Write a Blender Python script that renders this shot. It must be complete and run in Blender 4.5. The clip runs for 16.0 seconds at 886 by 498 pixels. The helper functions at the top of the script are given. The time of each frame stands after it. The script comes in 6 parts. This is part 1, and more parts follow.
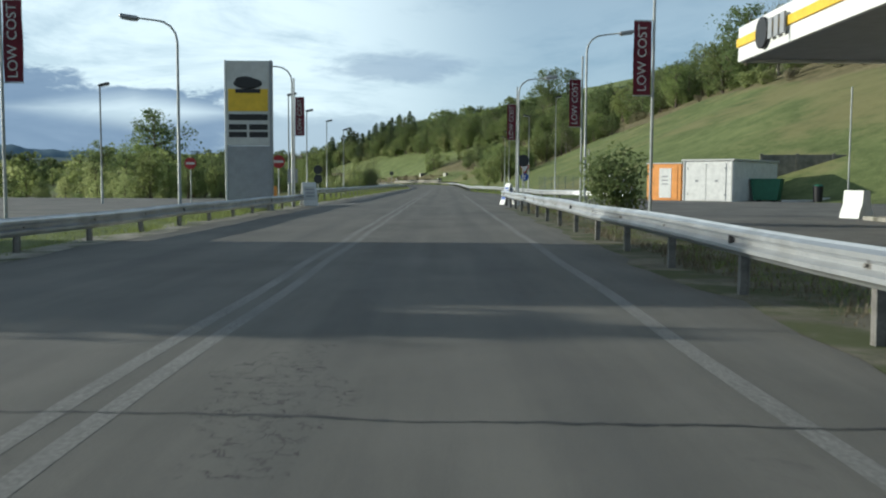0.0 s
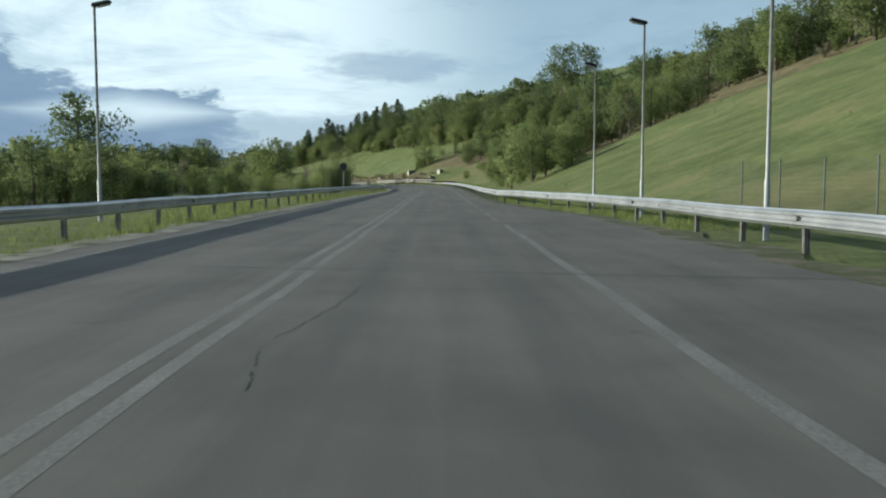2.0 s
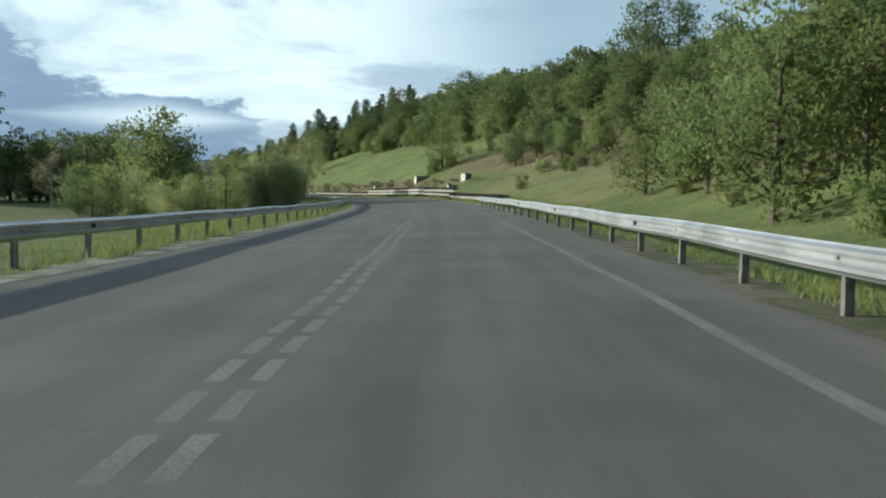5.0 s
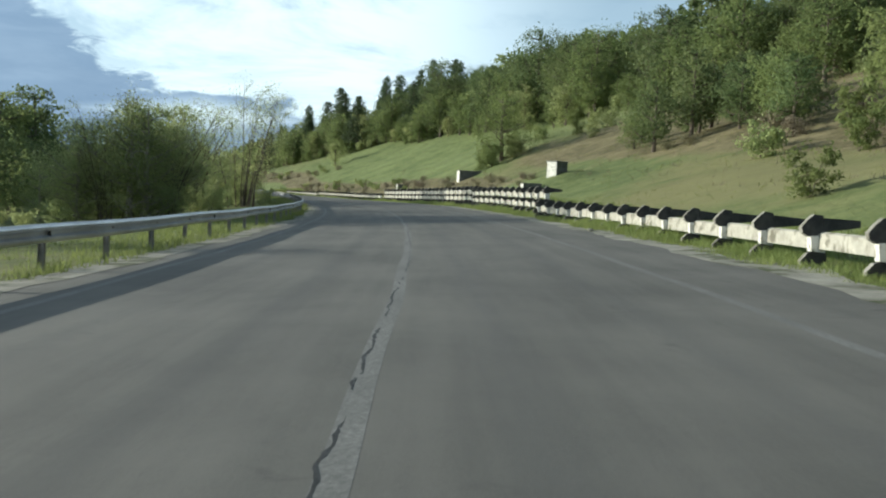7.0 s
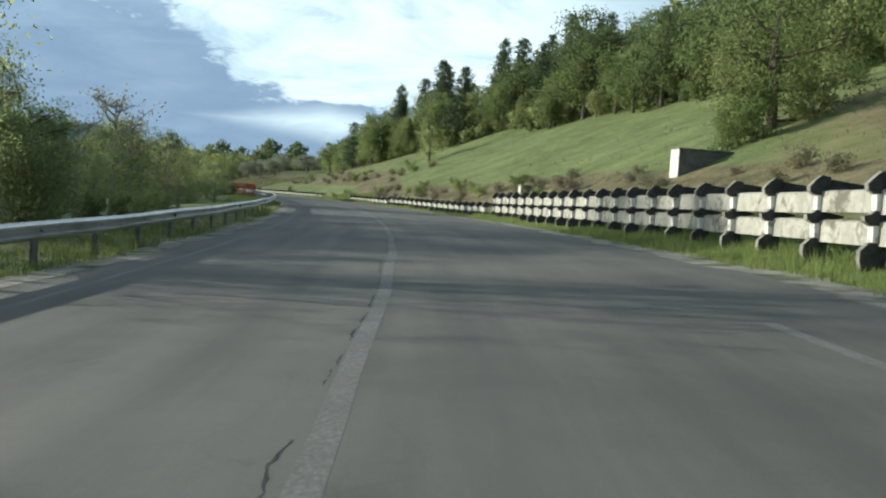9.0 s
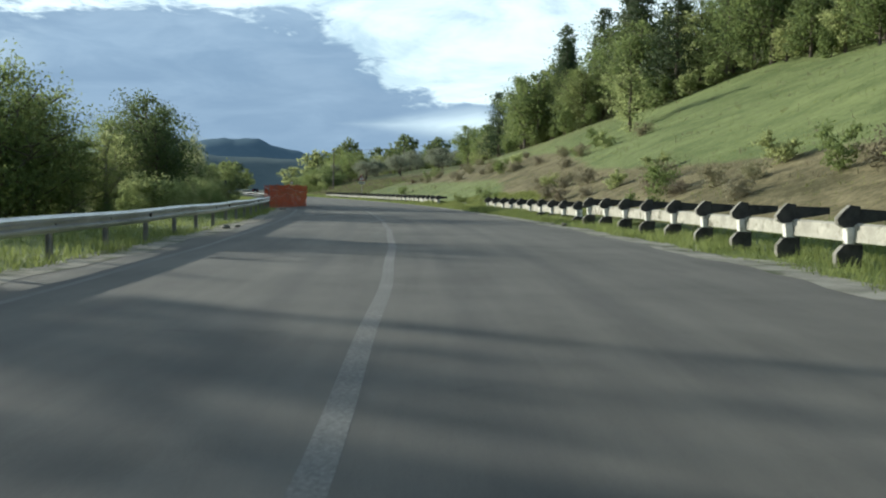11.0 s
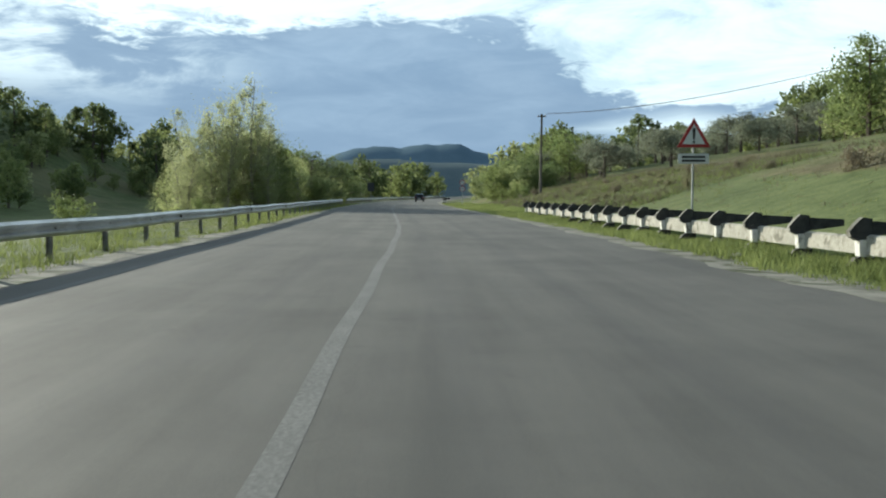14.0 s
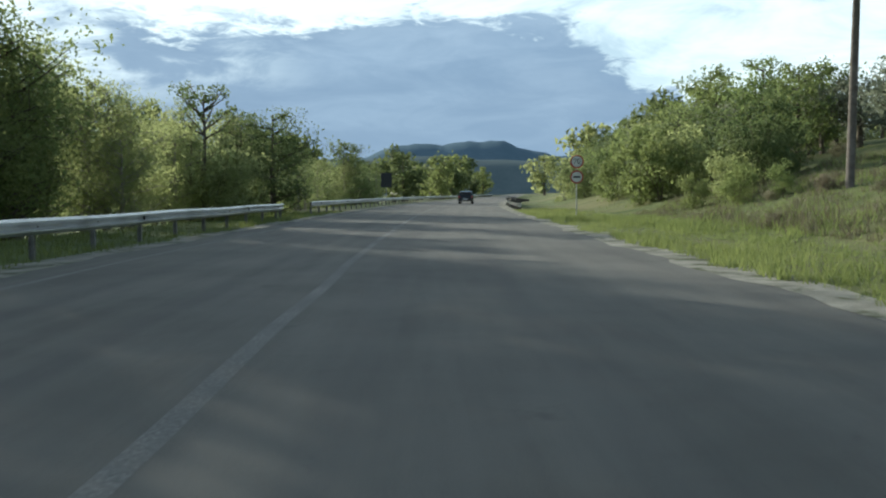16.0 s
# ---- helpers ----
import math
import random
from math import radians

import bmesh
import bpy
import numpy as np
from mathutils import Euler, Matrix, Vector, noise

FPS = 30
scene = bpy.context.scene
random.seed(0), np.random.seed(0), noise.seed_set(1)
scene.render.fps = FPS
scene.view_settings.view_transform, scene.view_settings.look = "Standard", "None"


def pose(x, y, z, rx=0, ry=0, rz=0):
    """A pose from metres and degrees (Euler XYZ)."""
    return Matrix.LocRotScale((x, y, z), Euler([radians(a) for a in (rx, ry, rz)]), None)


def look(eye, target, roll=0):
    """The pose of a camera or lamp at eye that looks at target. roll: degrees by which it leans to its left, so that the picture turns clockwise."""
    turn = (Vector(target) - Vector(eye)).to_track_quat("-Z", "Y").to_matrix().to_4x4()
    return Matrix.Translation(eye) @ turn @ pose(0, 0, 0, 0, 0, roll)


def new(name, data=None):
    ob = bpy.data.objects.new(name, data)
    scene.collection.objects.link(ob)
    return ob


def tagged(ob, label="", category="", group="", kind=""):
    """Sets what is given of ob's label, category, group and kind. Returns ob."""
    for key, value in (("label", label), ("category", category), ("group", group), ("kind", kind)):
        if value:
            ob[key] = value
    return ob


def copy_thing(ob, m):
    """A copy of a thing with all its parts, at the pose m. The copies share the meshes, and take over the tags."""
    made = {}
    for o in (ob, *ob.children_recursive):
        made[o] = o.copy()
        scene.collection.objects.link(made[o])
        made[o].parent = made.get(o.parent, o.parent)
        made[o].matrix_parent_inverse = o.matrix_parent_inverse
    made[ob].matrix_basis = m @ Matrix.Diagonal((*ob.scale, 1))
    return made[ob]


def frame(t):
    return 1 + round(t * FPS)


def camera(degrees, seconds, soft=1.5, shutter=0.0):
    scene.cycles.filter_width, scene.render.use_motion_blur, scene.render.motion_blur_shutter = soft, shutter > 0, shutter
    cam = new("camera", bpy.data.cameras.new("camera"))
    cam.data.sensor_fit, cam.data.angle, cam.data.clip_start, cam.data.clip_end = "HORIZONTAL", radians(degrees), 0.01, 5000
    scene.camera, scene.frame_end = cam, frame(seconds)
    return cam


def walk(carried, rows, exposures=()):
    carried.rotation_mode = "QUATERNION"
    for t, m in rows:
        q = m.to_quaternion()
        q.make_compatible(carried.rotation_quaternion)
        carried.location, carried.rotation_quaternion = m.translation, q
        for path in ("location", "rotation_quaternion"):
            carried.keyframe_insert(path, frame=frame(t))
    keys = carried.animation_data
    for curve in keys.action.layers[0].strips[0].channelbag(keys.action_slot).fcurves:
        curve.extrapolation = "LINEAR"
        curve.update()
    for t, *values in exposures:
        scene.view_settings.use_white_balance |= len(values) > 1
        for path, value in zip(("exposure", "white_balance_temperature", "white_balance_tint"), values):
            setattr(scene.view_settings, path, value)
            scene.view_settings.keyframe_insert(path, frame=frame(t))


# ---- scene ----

# ------------------------------------------------------------------ the way
# Drive line: seconds and heading (degrees to the left of +y), at a steady pace.
PACE = 31.3
HEAD_T = [0, 1, 2, 3, 4, 5.25, 6.5, 7, 7.5, 8, 8.5, 9, 9.6, 10.25, 10.9, 11.5, 12, 12.5, 13, 13.5, 14, 14.5, 15, 15.5, 16, 17, 18, 20]
HEAD_A = [.1, -.06, -.2, -.15, .28, 1.35, 3.02, 3.97, 5.2, 6.9, 8.95, 11.5, 14.5, 17.6, 20.8, 24, 26.66, 29.0, 31.1, 33.1, 34.4, 35.4, 36.4, 36.8, 37.1, 36.6, 35.2, 31.5]
S_MIN, S_MAX = -1500, 4200
S_AX = np.arange(S_MIN, S_MAX + 1.0)
_head = np.radians(np.interp(S_AX / PACE, HEAD_T, HEAD_A))
_kern = np.hanning(31) / np.hanning(31).sum()
_head = np.convolve(np.pad(_head, 15, mode="edge"), _kern, "valid")
_px = np.concatenate(([0], np.cumsum(-np.sin(_head[:-1]))))
_py = np.concatenate(([0], np.cumsum(np.cos(_head[:-1]))))
_i0 = -S_MIN
_px, _py = _px - _px[_i0], _py - _py[_i0]
# How far the road's centre line lies to the right of the drive line.
OFF_S = [-100, 125, 165, 219, 266, 285, 360, 391, 422, 438, 454, 485, 520]
OFF_D = [-1.85, -1.85, -1.2, -.52, -.58, -.62, -.66, -.66, -.66, -.82, -1.05, -1.4, -1.85]


def drive(s):
    """Place and heading of the drive line s metres on."""
    return np.interp(s, S_AX, _px), np.interp(s, S_AX, _py), np.interp(s, S_AX, _head)


def on_road(s, d):
    """World x, y of a place s metres along and d metres right of the road's centre line."""
    x, y, h = drive(s)
    e = d + np.interp(s, OFF_S, OFF_D)
    return x + np.cos(h) * e, y + np.sin(h) * e


def heading(s):
    return float(drive(s)[2])


# Cross fall of the road on the bend: metres along and degrees, its left side low.
BANK_S, BANK_A = [0, 135, 200, 240, 290, 345, 420], [0, 0, 2.5, 3.1, 3.6, 0.4, 0]


def bank(s, d):
    """Height that the cross fall adds."""
    return np.tan(np.radians(np.interp(s, BANK_S, BANK_A))) * np.clip(d, -9, 9)


CAM_H = 1.2
# seconds, turn of the camera from the heading, pitch, roll
TILT = [(0, -.1, -4.32, -.3), (.5, -.18, -4.17, -.3), (1, -.18, -4.35, 0), (1.5, -.14, -4.66, 0), (2, -.23, -4.37, 0), (2.5, -.16, -4.41, 0),
        (3, -.18, -4.51, 0), (3.5, -.2, -4.17, .2), (4, -.17, -3.79, 0), (5.25, -.17, -3.6, -1.4), (6.5, -.17, -3.44, -2.6), (7, -.17, -3.44, -2.8),
        (7.5, -.17, -3.39, -3.2), (8, -.18, -3.56, -3.5), (8.5, -.17, -3.41, -3.6), (9, -.13, -3.3, -3.6), (10.25, -.15, -3.6, -1.6), (11.5, -.18, -3.91, -.3),
        (12, -.17, -4.11, -.2), (12.5, -.15, -3.81, -.1), (13, -.15, -3.7, -.1), (13.5, -.2, -3.87, -.1), (14, -.23, -3.46, 0), (14.5, -.17, -3.92, 0),
        (15, -.14, -3.75, .2), (15.5, -.22, -3.63, .2), (16, -.15, -3.57, .2)]
cam = camera(53.0, 16.0, soft=2.1, shutter=0.03)
ROWS = []
for t, turn, pitch, roll in TILT:
    x, y, h = drive(t * PACE)
    up = float(bank(t * PACE, -np.interp(t * PACE, OFF_S, OFF_D)))
    ROWS.append((t, pose(x, y, CAM_H + up, 90 + pitch, roll, math.degrees(h) + turn)))
walk(cam, ROWS, [(0, .2, 5600, 1), (4, .24, 5650, 0), (6.5, .42, 5600, 0), (9, .45, 5600, 0), (16, .48, 5700, 0)])

# ------------------------------------------------------------------ light
SUN_AZ, SUN_EL = 78.0, 14.0  # degrees left of +y, above the horizon
sun_way = Vector((-math.sin(radians(SUN_AZ)) * math.cos(radians(SUN_EL)), math.cos(radians(SUN_AZ)) * math.cos(radians(SUN_EL)), math.sin(radians(SUN_EL))))
sun = new("sun", bpy.data.lights.new("sun", "SUN"))
sun.data.energy, sun.data.angle, sun.data.color = 5.0, radians(0.6), (1.0, 0.86, 0.68)
sun.matrix_world = look(sun_way * 50, (0, 0, 0))


class Nodes:
    """Short hand for building a node tree."""

    def __init__(self, tree):
        self.tree = tree
        tree.nodes.clear()

    def add(self, kind, inputs=(), **settings):
        node = self.tree.nodes.new(kind)
        for key, value in settings.items():
            setattr(node, key, value)
        for key, value in dict(inputs).items():
            if hasattr(value, "is_linked"):
                self.tree.links.new(value, node.inputs[key])
            else:
                node.inputs[key].default_value = value
        return node

    def math(self, op, a, b=0.0, clamp=False):
        return self.add("ShaderNodeMath", {0: a, 1: b}, operation=op, use_clamp=clamp).outputs[0]

    def span(self, value, a, b, c=0.0, d=1.0):
        return self.add("ShaderNodeMapRange", {0: value, 1: a, 2: b, 3: c, 4: d}, interpolation_type="SMOOTHSTEP").outputs[0]

    def mix(self, fac, a, b, blend="MIX"):
        node = self.tree.nodes.new("ShaderNodeMix")
        node.data_type, node.blend_type = "RGBA", blend
        for slot, value in ((0, fac), (6, a), (7, b)):
            if hasattr(value, "is_linked"):
                self.tree.links.new(value, node.inputs[slot])
            else:
                node.inputs[slot].default_value = value if slot == 0 else (*value, 1.0)[:4]
        return node.outputs[2]

    def noise(self, vector, scale, detail=4.0, rough=0.55, distortion=0.0):
        return self.add("ShaderNodeTexNoise", {"Vector": vector, "Scale": scale, "Detail": detail, "Roughness": rough, "Distortion": distortion}).outputs[0]


def make_sky():
    world = bpy.data.worlds.new("sky")
    scene.world = world
    world.use_nodes = True
    n = Nodes(world.node_tree)
    sky = n.add("ShaderNodeTexSky", sky_type="NISHITA", sun_disc=False, sun_elevation=radians(SUN_EL), sun_rotation=radians(-SUN_AZ), altitude=300.0,
                air_density=1.0, dust_density=1.5, ozone_density=1.5)
    way = n.add("ShaderNodeTexCoord").outputs["Generated"]
    xyz = n.add("ShaderNodeSeparateXYZ", {0: way})
    x, y, z = xyz.outputs
    az = n.math("MULTIPLY", n.math("ARCTAN2", n.math("MULTIPLY", x, -1.0), y), 57.2958)
    el = n.math("MULTIPLY", n.math("ARCSINE", z), 57.2958)
    flat = n.add("ShaderNodeCombineXYZ", {0: n.math("MULTIPLY", az, 0.05), 1: n.math("MULTIPLY", el, 0.16)}).outputs[0]
    big = n.noise(flat, 1.1, 6.0, 0.6, 0.4)
    fine = n.noise(flat, 3.2, 8.0, 0.6, 0.6)
    rag = n.math("ADD", n.math("MULTIPLY", n.math("SUBTRACT", big, 0.5), 9.0), n.math("MULTIPLY", n.math("SUBTRACT", fine, 0.5), 5.0))
    wisp = n.noise(flat, 8.0, 9.0, 0.66, 1.0)
    rag = n.math("ADD", rag, n.math("MULTIPLY", n.math("SUBTRACT", wisp, 0.5), 5.0))
    # veil of thin bright cloud, thickest round the sun's side of the sky
    veil = n.span(n.math("ADD", n.noise(flat, 0.8, 7.0, 0.62, 0.8), n.math("MULTIPLY", fine, 0.25)), 0.38, 0.66)
    veil = n.math("MULTIPLY", veil, n.span(az, -7.0, 10.0, 0.25, 1.0))
    veil = n.math("MAXIMUM", veil, n.math("MULTIPLY", n.span(el, 14.0, 3.0), n.span(az, -12.0, 8.0, 0.15, 0.72)))
    veil = n.math("MULTIPLY", veil, n.span(el, 45.0, 22.0, 0.25, 1.0))
    # the heavy grey bank, low in the sky
    top = n.math("ADD", n.math("ADD", n.span(az, 10.0, 16.0, 3.2, 6.2), n.span(az, 21.0, 31.0, 0.0, 4.7)), n.math("MULTIPLY", n.span(az, 52.0, 75.0), 3.0))
    bank = n.span(n.math("SUBTRACT", n.math("ADD", top, n.math("MULTIPLY", rag, 0.85)), el), -0.45, 0.75)
    bank = n.math("MULTIPLY", bank, n.span(n.math("ADD", az, rag), 9.0, 14.0))
    hole = n.span(n.math("ADD", n.math("ABSOLUTE", n.math("SUBTRACT", el, 4.2)), n.math("MULTIPLY", n.math("ABSOLUTE", n.math("SUBTRACT", az, 19.0)), 0.16)), 0.2, 1.6)
    bank = n.math("MULTIPLY", bank, n.math("ADD", n.math("MULTIPLY", hole, 0.75), 0.25))
    gap = n.math("MULTIPLY", n.math("MULTIPLY", n.span(az, 44.0, 54.0), n.span(el, 5.0, 8.5)), n.span(n.math("ADD", n.math("MULTIPLY", big, 0.6), n.math("MULTIPLY", fine, 0.4)), 0.45, 0.56))
    bank = n.math("MULTIPLY", bank, n.math("SUBTRACT", 1.0, n.math("MULTIPLY", gap, 0.85)))
    small = n.math("ADD", n.math("POWER", n.math("MULTIPLY", n.math("SUBTRACT", az, 3.2), 0.2), 2.0), n.math("POWER", n.math("SUBTRACT", el, 7.2), 2.0))
    small = n.span(n.math("ADD", small, n.math("MULTIPLY", rag, -0.35)), 1.3, 0.1)
    low = n.math("MULTIPLY", n.span(n.math("ADD", el, n.math("MULTIPLY", rag, 0.3)), 4.8, 3.4), n.span(az, -2.0, 6.0))
    dark = n.math("MAXIMUM", n.math("MAXIMUM", bank, n.math("MULTIPLY", small, 0.6)), n.math("MULTIPLY", low, 0.5))
    shade = n.mix(n.span(n.math("ADD", n.math("ADD", n.math("MULTIPLY", fine, 0.5), n.math("MULTIPLY", big, 0.5)), n.math("MULTIPLY", el, 0.012)), 0.42, 0.85), (2.5, 3.35, 4.6), (4.0, 4.9, 6.1))
    base = n.mix(n.span(el, 25.0, 2.0), sky.outputs[0], n.mix(0.5, sky.outputs[0], (4.5, 6.2, 8.0)))
    colour = n.mix(n.math("MULTIPLY", veil, 0.9), base, (11.5, 12.0, 11.6))
    colour = n.mix(n.math("MULTIPLY", dark, 0.93), colour, shade)
    back = n.add("ShaderNodeBackground", {0: colour, 1: 0.076})
    n.tree.links.new(back.outputs[0], n.add("ShaderNodeOutputWorld").inputs[0])


make_sky()


# ------------------------------------------------------------------ materials
def surface(name, colours, scale=4.0, rough=0.8, metal=0.0, bump=0.2, fine=40.0, spot=None, spot_scale=0.6, spot_at=(0.5, 0.7), vary=0.0, island=0.0, coords="Object", spec=0.3, clear=0.0):
    """A paint, stone, soil or metal: two tones mixed by a coarse and a fine grain, an optional third tone in patches."""
    mat = bpy.data.materials.new(name)
    mat.use_nodes = True
    n = Nodes(mat.node_tree)
    at = n.add("ShaderNodeTexCoord").outputs[coords] if coords != "World" else n.add("ShaderNodeNewGeometry").outputs["Position"]
    coarse, grain = n.noise(at, scale, 5.0), n.noise(at, fine, 3.0, 0.7)
    fac = n.math("ADD", n.math("MULTIPLY", coarse, 0.65), n.math("MULTIPLY", grain, 0.35))
    colour = n.mix(n.span(fac, 0.33, 0.67), colours[0], colours[1])
    if spot:
        colour = n.mix(n.span(n.noise(at, spot_scale, 6.0, 0.62, 0.3), *spot_at), colour, spot)
    if vary:
        rnd = n.add("ShaderNodeObjectInfo").outputs["Random"]
        colour = n.add("ShaderNodeHueSaturation", {"Color": colour, "Value": n.span(rnd, 0.0, 1.0, 1 - vary, 1 + vary), "Hue": n.span(rnd, 1.0, 0.0, 0.5 - vary * 0.06, 0.5 + vary * 0.06)}).outputs[0]
    if island:
        rnd = n.add("ShaderNodeNewGeometry").outputs["Random Per Island"]
        colour = n.add("ShaderNodeHueSaturation", {"Color": colour, "Value": n.math("ADD", n.math("MULTIPLY", rnd, 2 * island), 1 - island)}).outputs[0]
    height = n.add("ShaderNodeBump", {"Strength": bump, "Distance": 0.02, "Height": grain})
    shader = n.add("ShaderNodeBsdfPrincipled", {"Base Color": colour, "Metallic": metal, "Roughness": rough, "Normal": height.outputs[0], "Specular IOR Level": spec, "Coat Weight": clear})
    n.tree.links.new(shader.outputs[0], n.add("ShaderNodeOutputMaterial").inputs[0])
    return mat


def leafy(name, dark, light, translucent=0.35, vary=0.2, soft=0.42):
    """Leaves: each one its own tone, each plant its own shade, with light coming through."""
    mat = bpy.data.materials.new(name)
    mat.use_nodes = True
    n = Nodes(mat.node_tree)
    geo = n.add("ShaderNodeNewGeometry")
    rnd = n.add("ShaderNodeObjectInfo").outputs["Random"]
    patch = n.noise(geo.outputs["Position"], 0.45, 3.0)
    fac = n.math("ADD", n.math("MULTIPLY", geo.outputs["Random Per Island"], 0.3), n.math("MULTIPLY", patch, 0.84))
    colour = n.mix(n.span(fac, 0.2, 0.95), dark, light)
    colour = n.add("ShaderNodeHueSaturation", {"Color": colour, "Value": n.span(rnd, 0.0, 1.0, 1 - vary, 1 + vary), "Hue": n.span(n.math("FRACT", n.math("MULTIPLY", rnd, 7.3)), 0.0, 1.0, 0.485, 0.512)}).outputs[0]
    puff = n.add("ShaderNodeAttribute", attribute_name="puff", attribute_type="GEOMETRY").outputs["Vector"]
    puff = n.add("ShaderNodeVectorTransform", {0: puff}, vector_type="NORMAL", convert_from="OBJECT", convert_to="WORLD").outputs[0]
    lean = n.add("ShaderNodeMix", {0: soft, 4: geo.outputs["Normal"], 5: puff}, data_type="VECTOR").outputs[1]
    lean = n.add("ShaderNodeVectorMath", {0: lean}, operation="NORMALIZE").outputs[0]
    shader = n.add("ShaderNodeBsdfPrincipled", {"Base Color": colour, "Roughness": 0.65, "Specular IOR Level": 0.15, "Normal": lean})
    thin = n.add("ShaderNodeBsdfTranslucent", {"Color": n.mix(0.5, colour, light)})
    both = n.add("ShaderNodeMixShader", {0: translucent, 1: shader.outputs[0], 2: thin.outputs[0]})
    n.tree.links.new(both.outputs[0], n.add("ShaderNodeOutputMaterial").inputs[0])
    return mat


def asphalt_material(name="asphalt", broken=0.0):
    """Old pale asphalt: stones, long wear along the wheels, sealed cracks and stains. Attribute 'across' is the place across the road."""
    mat = bpy.data.materials.new(name)
    mat.use_nodes = True
    n = Nodes(mat.node_tree)
    at = n.add("ShaderNodeNewGeometry").outputs["Position"]
    uv = n.add("ShaderNodeUVMap", uv_map="road").outputs[0]
    xyz = n.add("ShaderNodeSeparateXYZ", {0: uv})
    stretched = n.add("ShaderNodeCombineXYZ", {0: n.math("MULTIPLY", xyz.outputs[0], 1.6), 1: n.math("MULTIPLY", xyz.outputs[1], 0.1)}).outputs[0]
    stones = n.noise(at, 80.0, 3.0, 0.75)
    patches = n.noise(at, 0.35, 6.0, 0.6, 0.3)
    streaks = n.noise(stretched, 1.0, 5.0, 0.6)
    tone = n.math("ADD", n.math("MULTIPLY", patches, 0.45), n.math("ADD", n.math("MULTIPLY", streaks, 0.4), n.math("MULTIPLY", stones, 0.32)))
    colour = n.mix(n.span(tone, 0.4, 0.78), (0.093, 0.09, 0.081), (0.176, 0.168, 0.148))
    track = n.math("ABSOLUTE", n.math("SUBTRACT", n.math("ABSOLUTE", n.math("SUBTRACT", n.math("ABSOLUTE", xyz.outputs[0]), 1.85)), 0.78))
    colour = n.mix(n.math("MULTIPLY", n.span(n.math("ADD", track, n.math("MULTIPLY", streaks, 0.3)), 0.55, 0.1), 0.35), colour, (0.085, 0.084, 0.082))
    stain = n.span(n.noise(at, 0.9, 7.0, 0.68, 0.6), 0.62, 0.74)
    colour = n.mix(n.math("MULTIPLY", stain, 0.45), colour, (0.05, 0.049, 0.048))
    crack = n.add("ShaderNodeTexVoronoi", {"Vector": n.mix(0.12, at, n.add("ShaderNodeTexNoise", {"Vector": at, "Scale": 1.5}).outputs[1]), "Scale": 1.7}, feature="DISTANCE_TO_EDGE").outputs[0]
    where = n.span(n.noise(stretched, 0.55, 3.0), 0.58, 0.68)
    crack = n.math("MULTIPLY", n.span(crack, 0.014, 0.003), where)
    colour = n.mix(n.math("MULTIPLY", crack, 0.12), colour, (0.02, 0.02, 0.02))
    mesh = n.add("ShaderNodeTexVoronoi", {"Vector": n.mix(0.4, at, n.add("ShaderNodeTexNoise", {"Vector": at, "Scale": 4.0, "Detail": 6.0}).outputs[1]), "Scale": 9.0}, feature="DISTANCE_TO_EDGE").outputs[0]
    ragged = n.span(n.noise(at, 5.0, 5.0, 0.75), 0.42, 0.56)
    mesh = n.math("MULTIPLY", n.math("MULTIPLY", n.span(mesh, 0.07, 0.0), ragged), n.span(n.math("ADD", n.math("MULTIPLY", patches, 0.5), n.math("MULTIPLY", streaks, 0.6)), 0.62 - broken, 0.74 - broken))
    colour = n.mix(n.math("MULTIPLY", mesh, 0.35 + 2.6 * broken), colour, (0.03, 0.03, 0.029))
    height = n.add("ShaderNodeBump", {"Strength": 0.4, "Distance": 0.012, "Height": stones})
    shader = n.add("ShaderNodeBsdfPrincipled", {"Base Color": colour, "Roughness": 0.82, "Specular IOR Level": 0.3, "Normal": height.outputs[0]})
    n.tree.links.new(shader.outputs[0], n.add("ShaderNodeOutputMaterial").inputs[0])
    return mat


def line_material(name, cover, colour=(0.262, 0.258, 0.242)):
    """Road paint worn through to the asphalt."""
    mat = bpy.data.materials.new(name)
    mat.use_nodes = True
    n = Nodes(mat.node_tree)
    at = n.add("ShaderNodeNewGeometry").outputs["Position"]
    wear = n.math("ADD", n.math("MULTIPLY", n.noise(at, 0.7, 4.0, 0.6), 0.3), n.math("MULTIPLY", n.noise(at, 30.0, 4.0, 0.7), 0.7))
    tone = n.mix(n.span(wear, cover - 0.2, cover + 0.16), colour, (0.13, 0.128, 0.12))
    shader = n.add("ShaderNodeBsdfPrincipled", {"Base Color": tone, "Roughness": 0.8, "Specular IOR Level": 0.25})
    n.tree.links.new(shader.outputs[0], n.add("ShaderNodeOutputMaterial").inputs[0])
    return mat


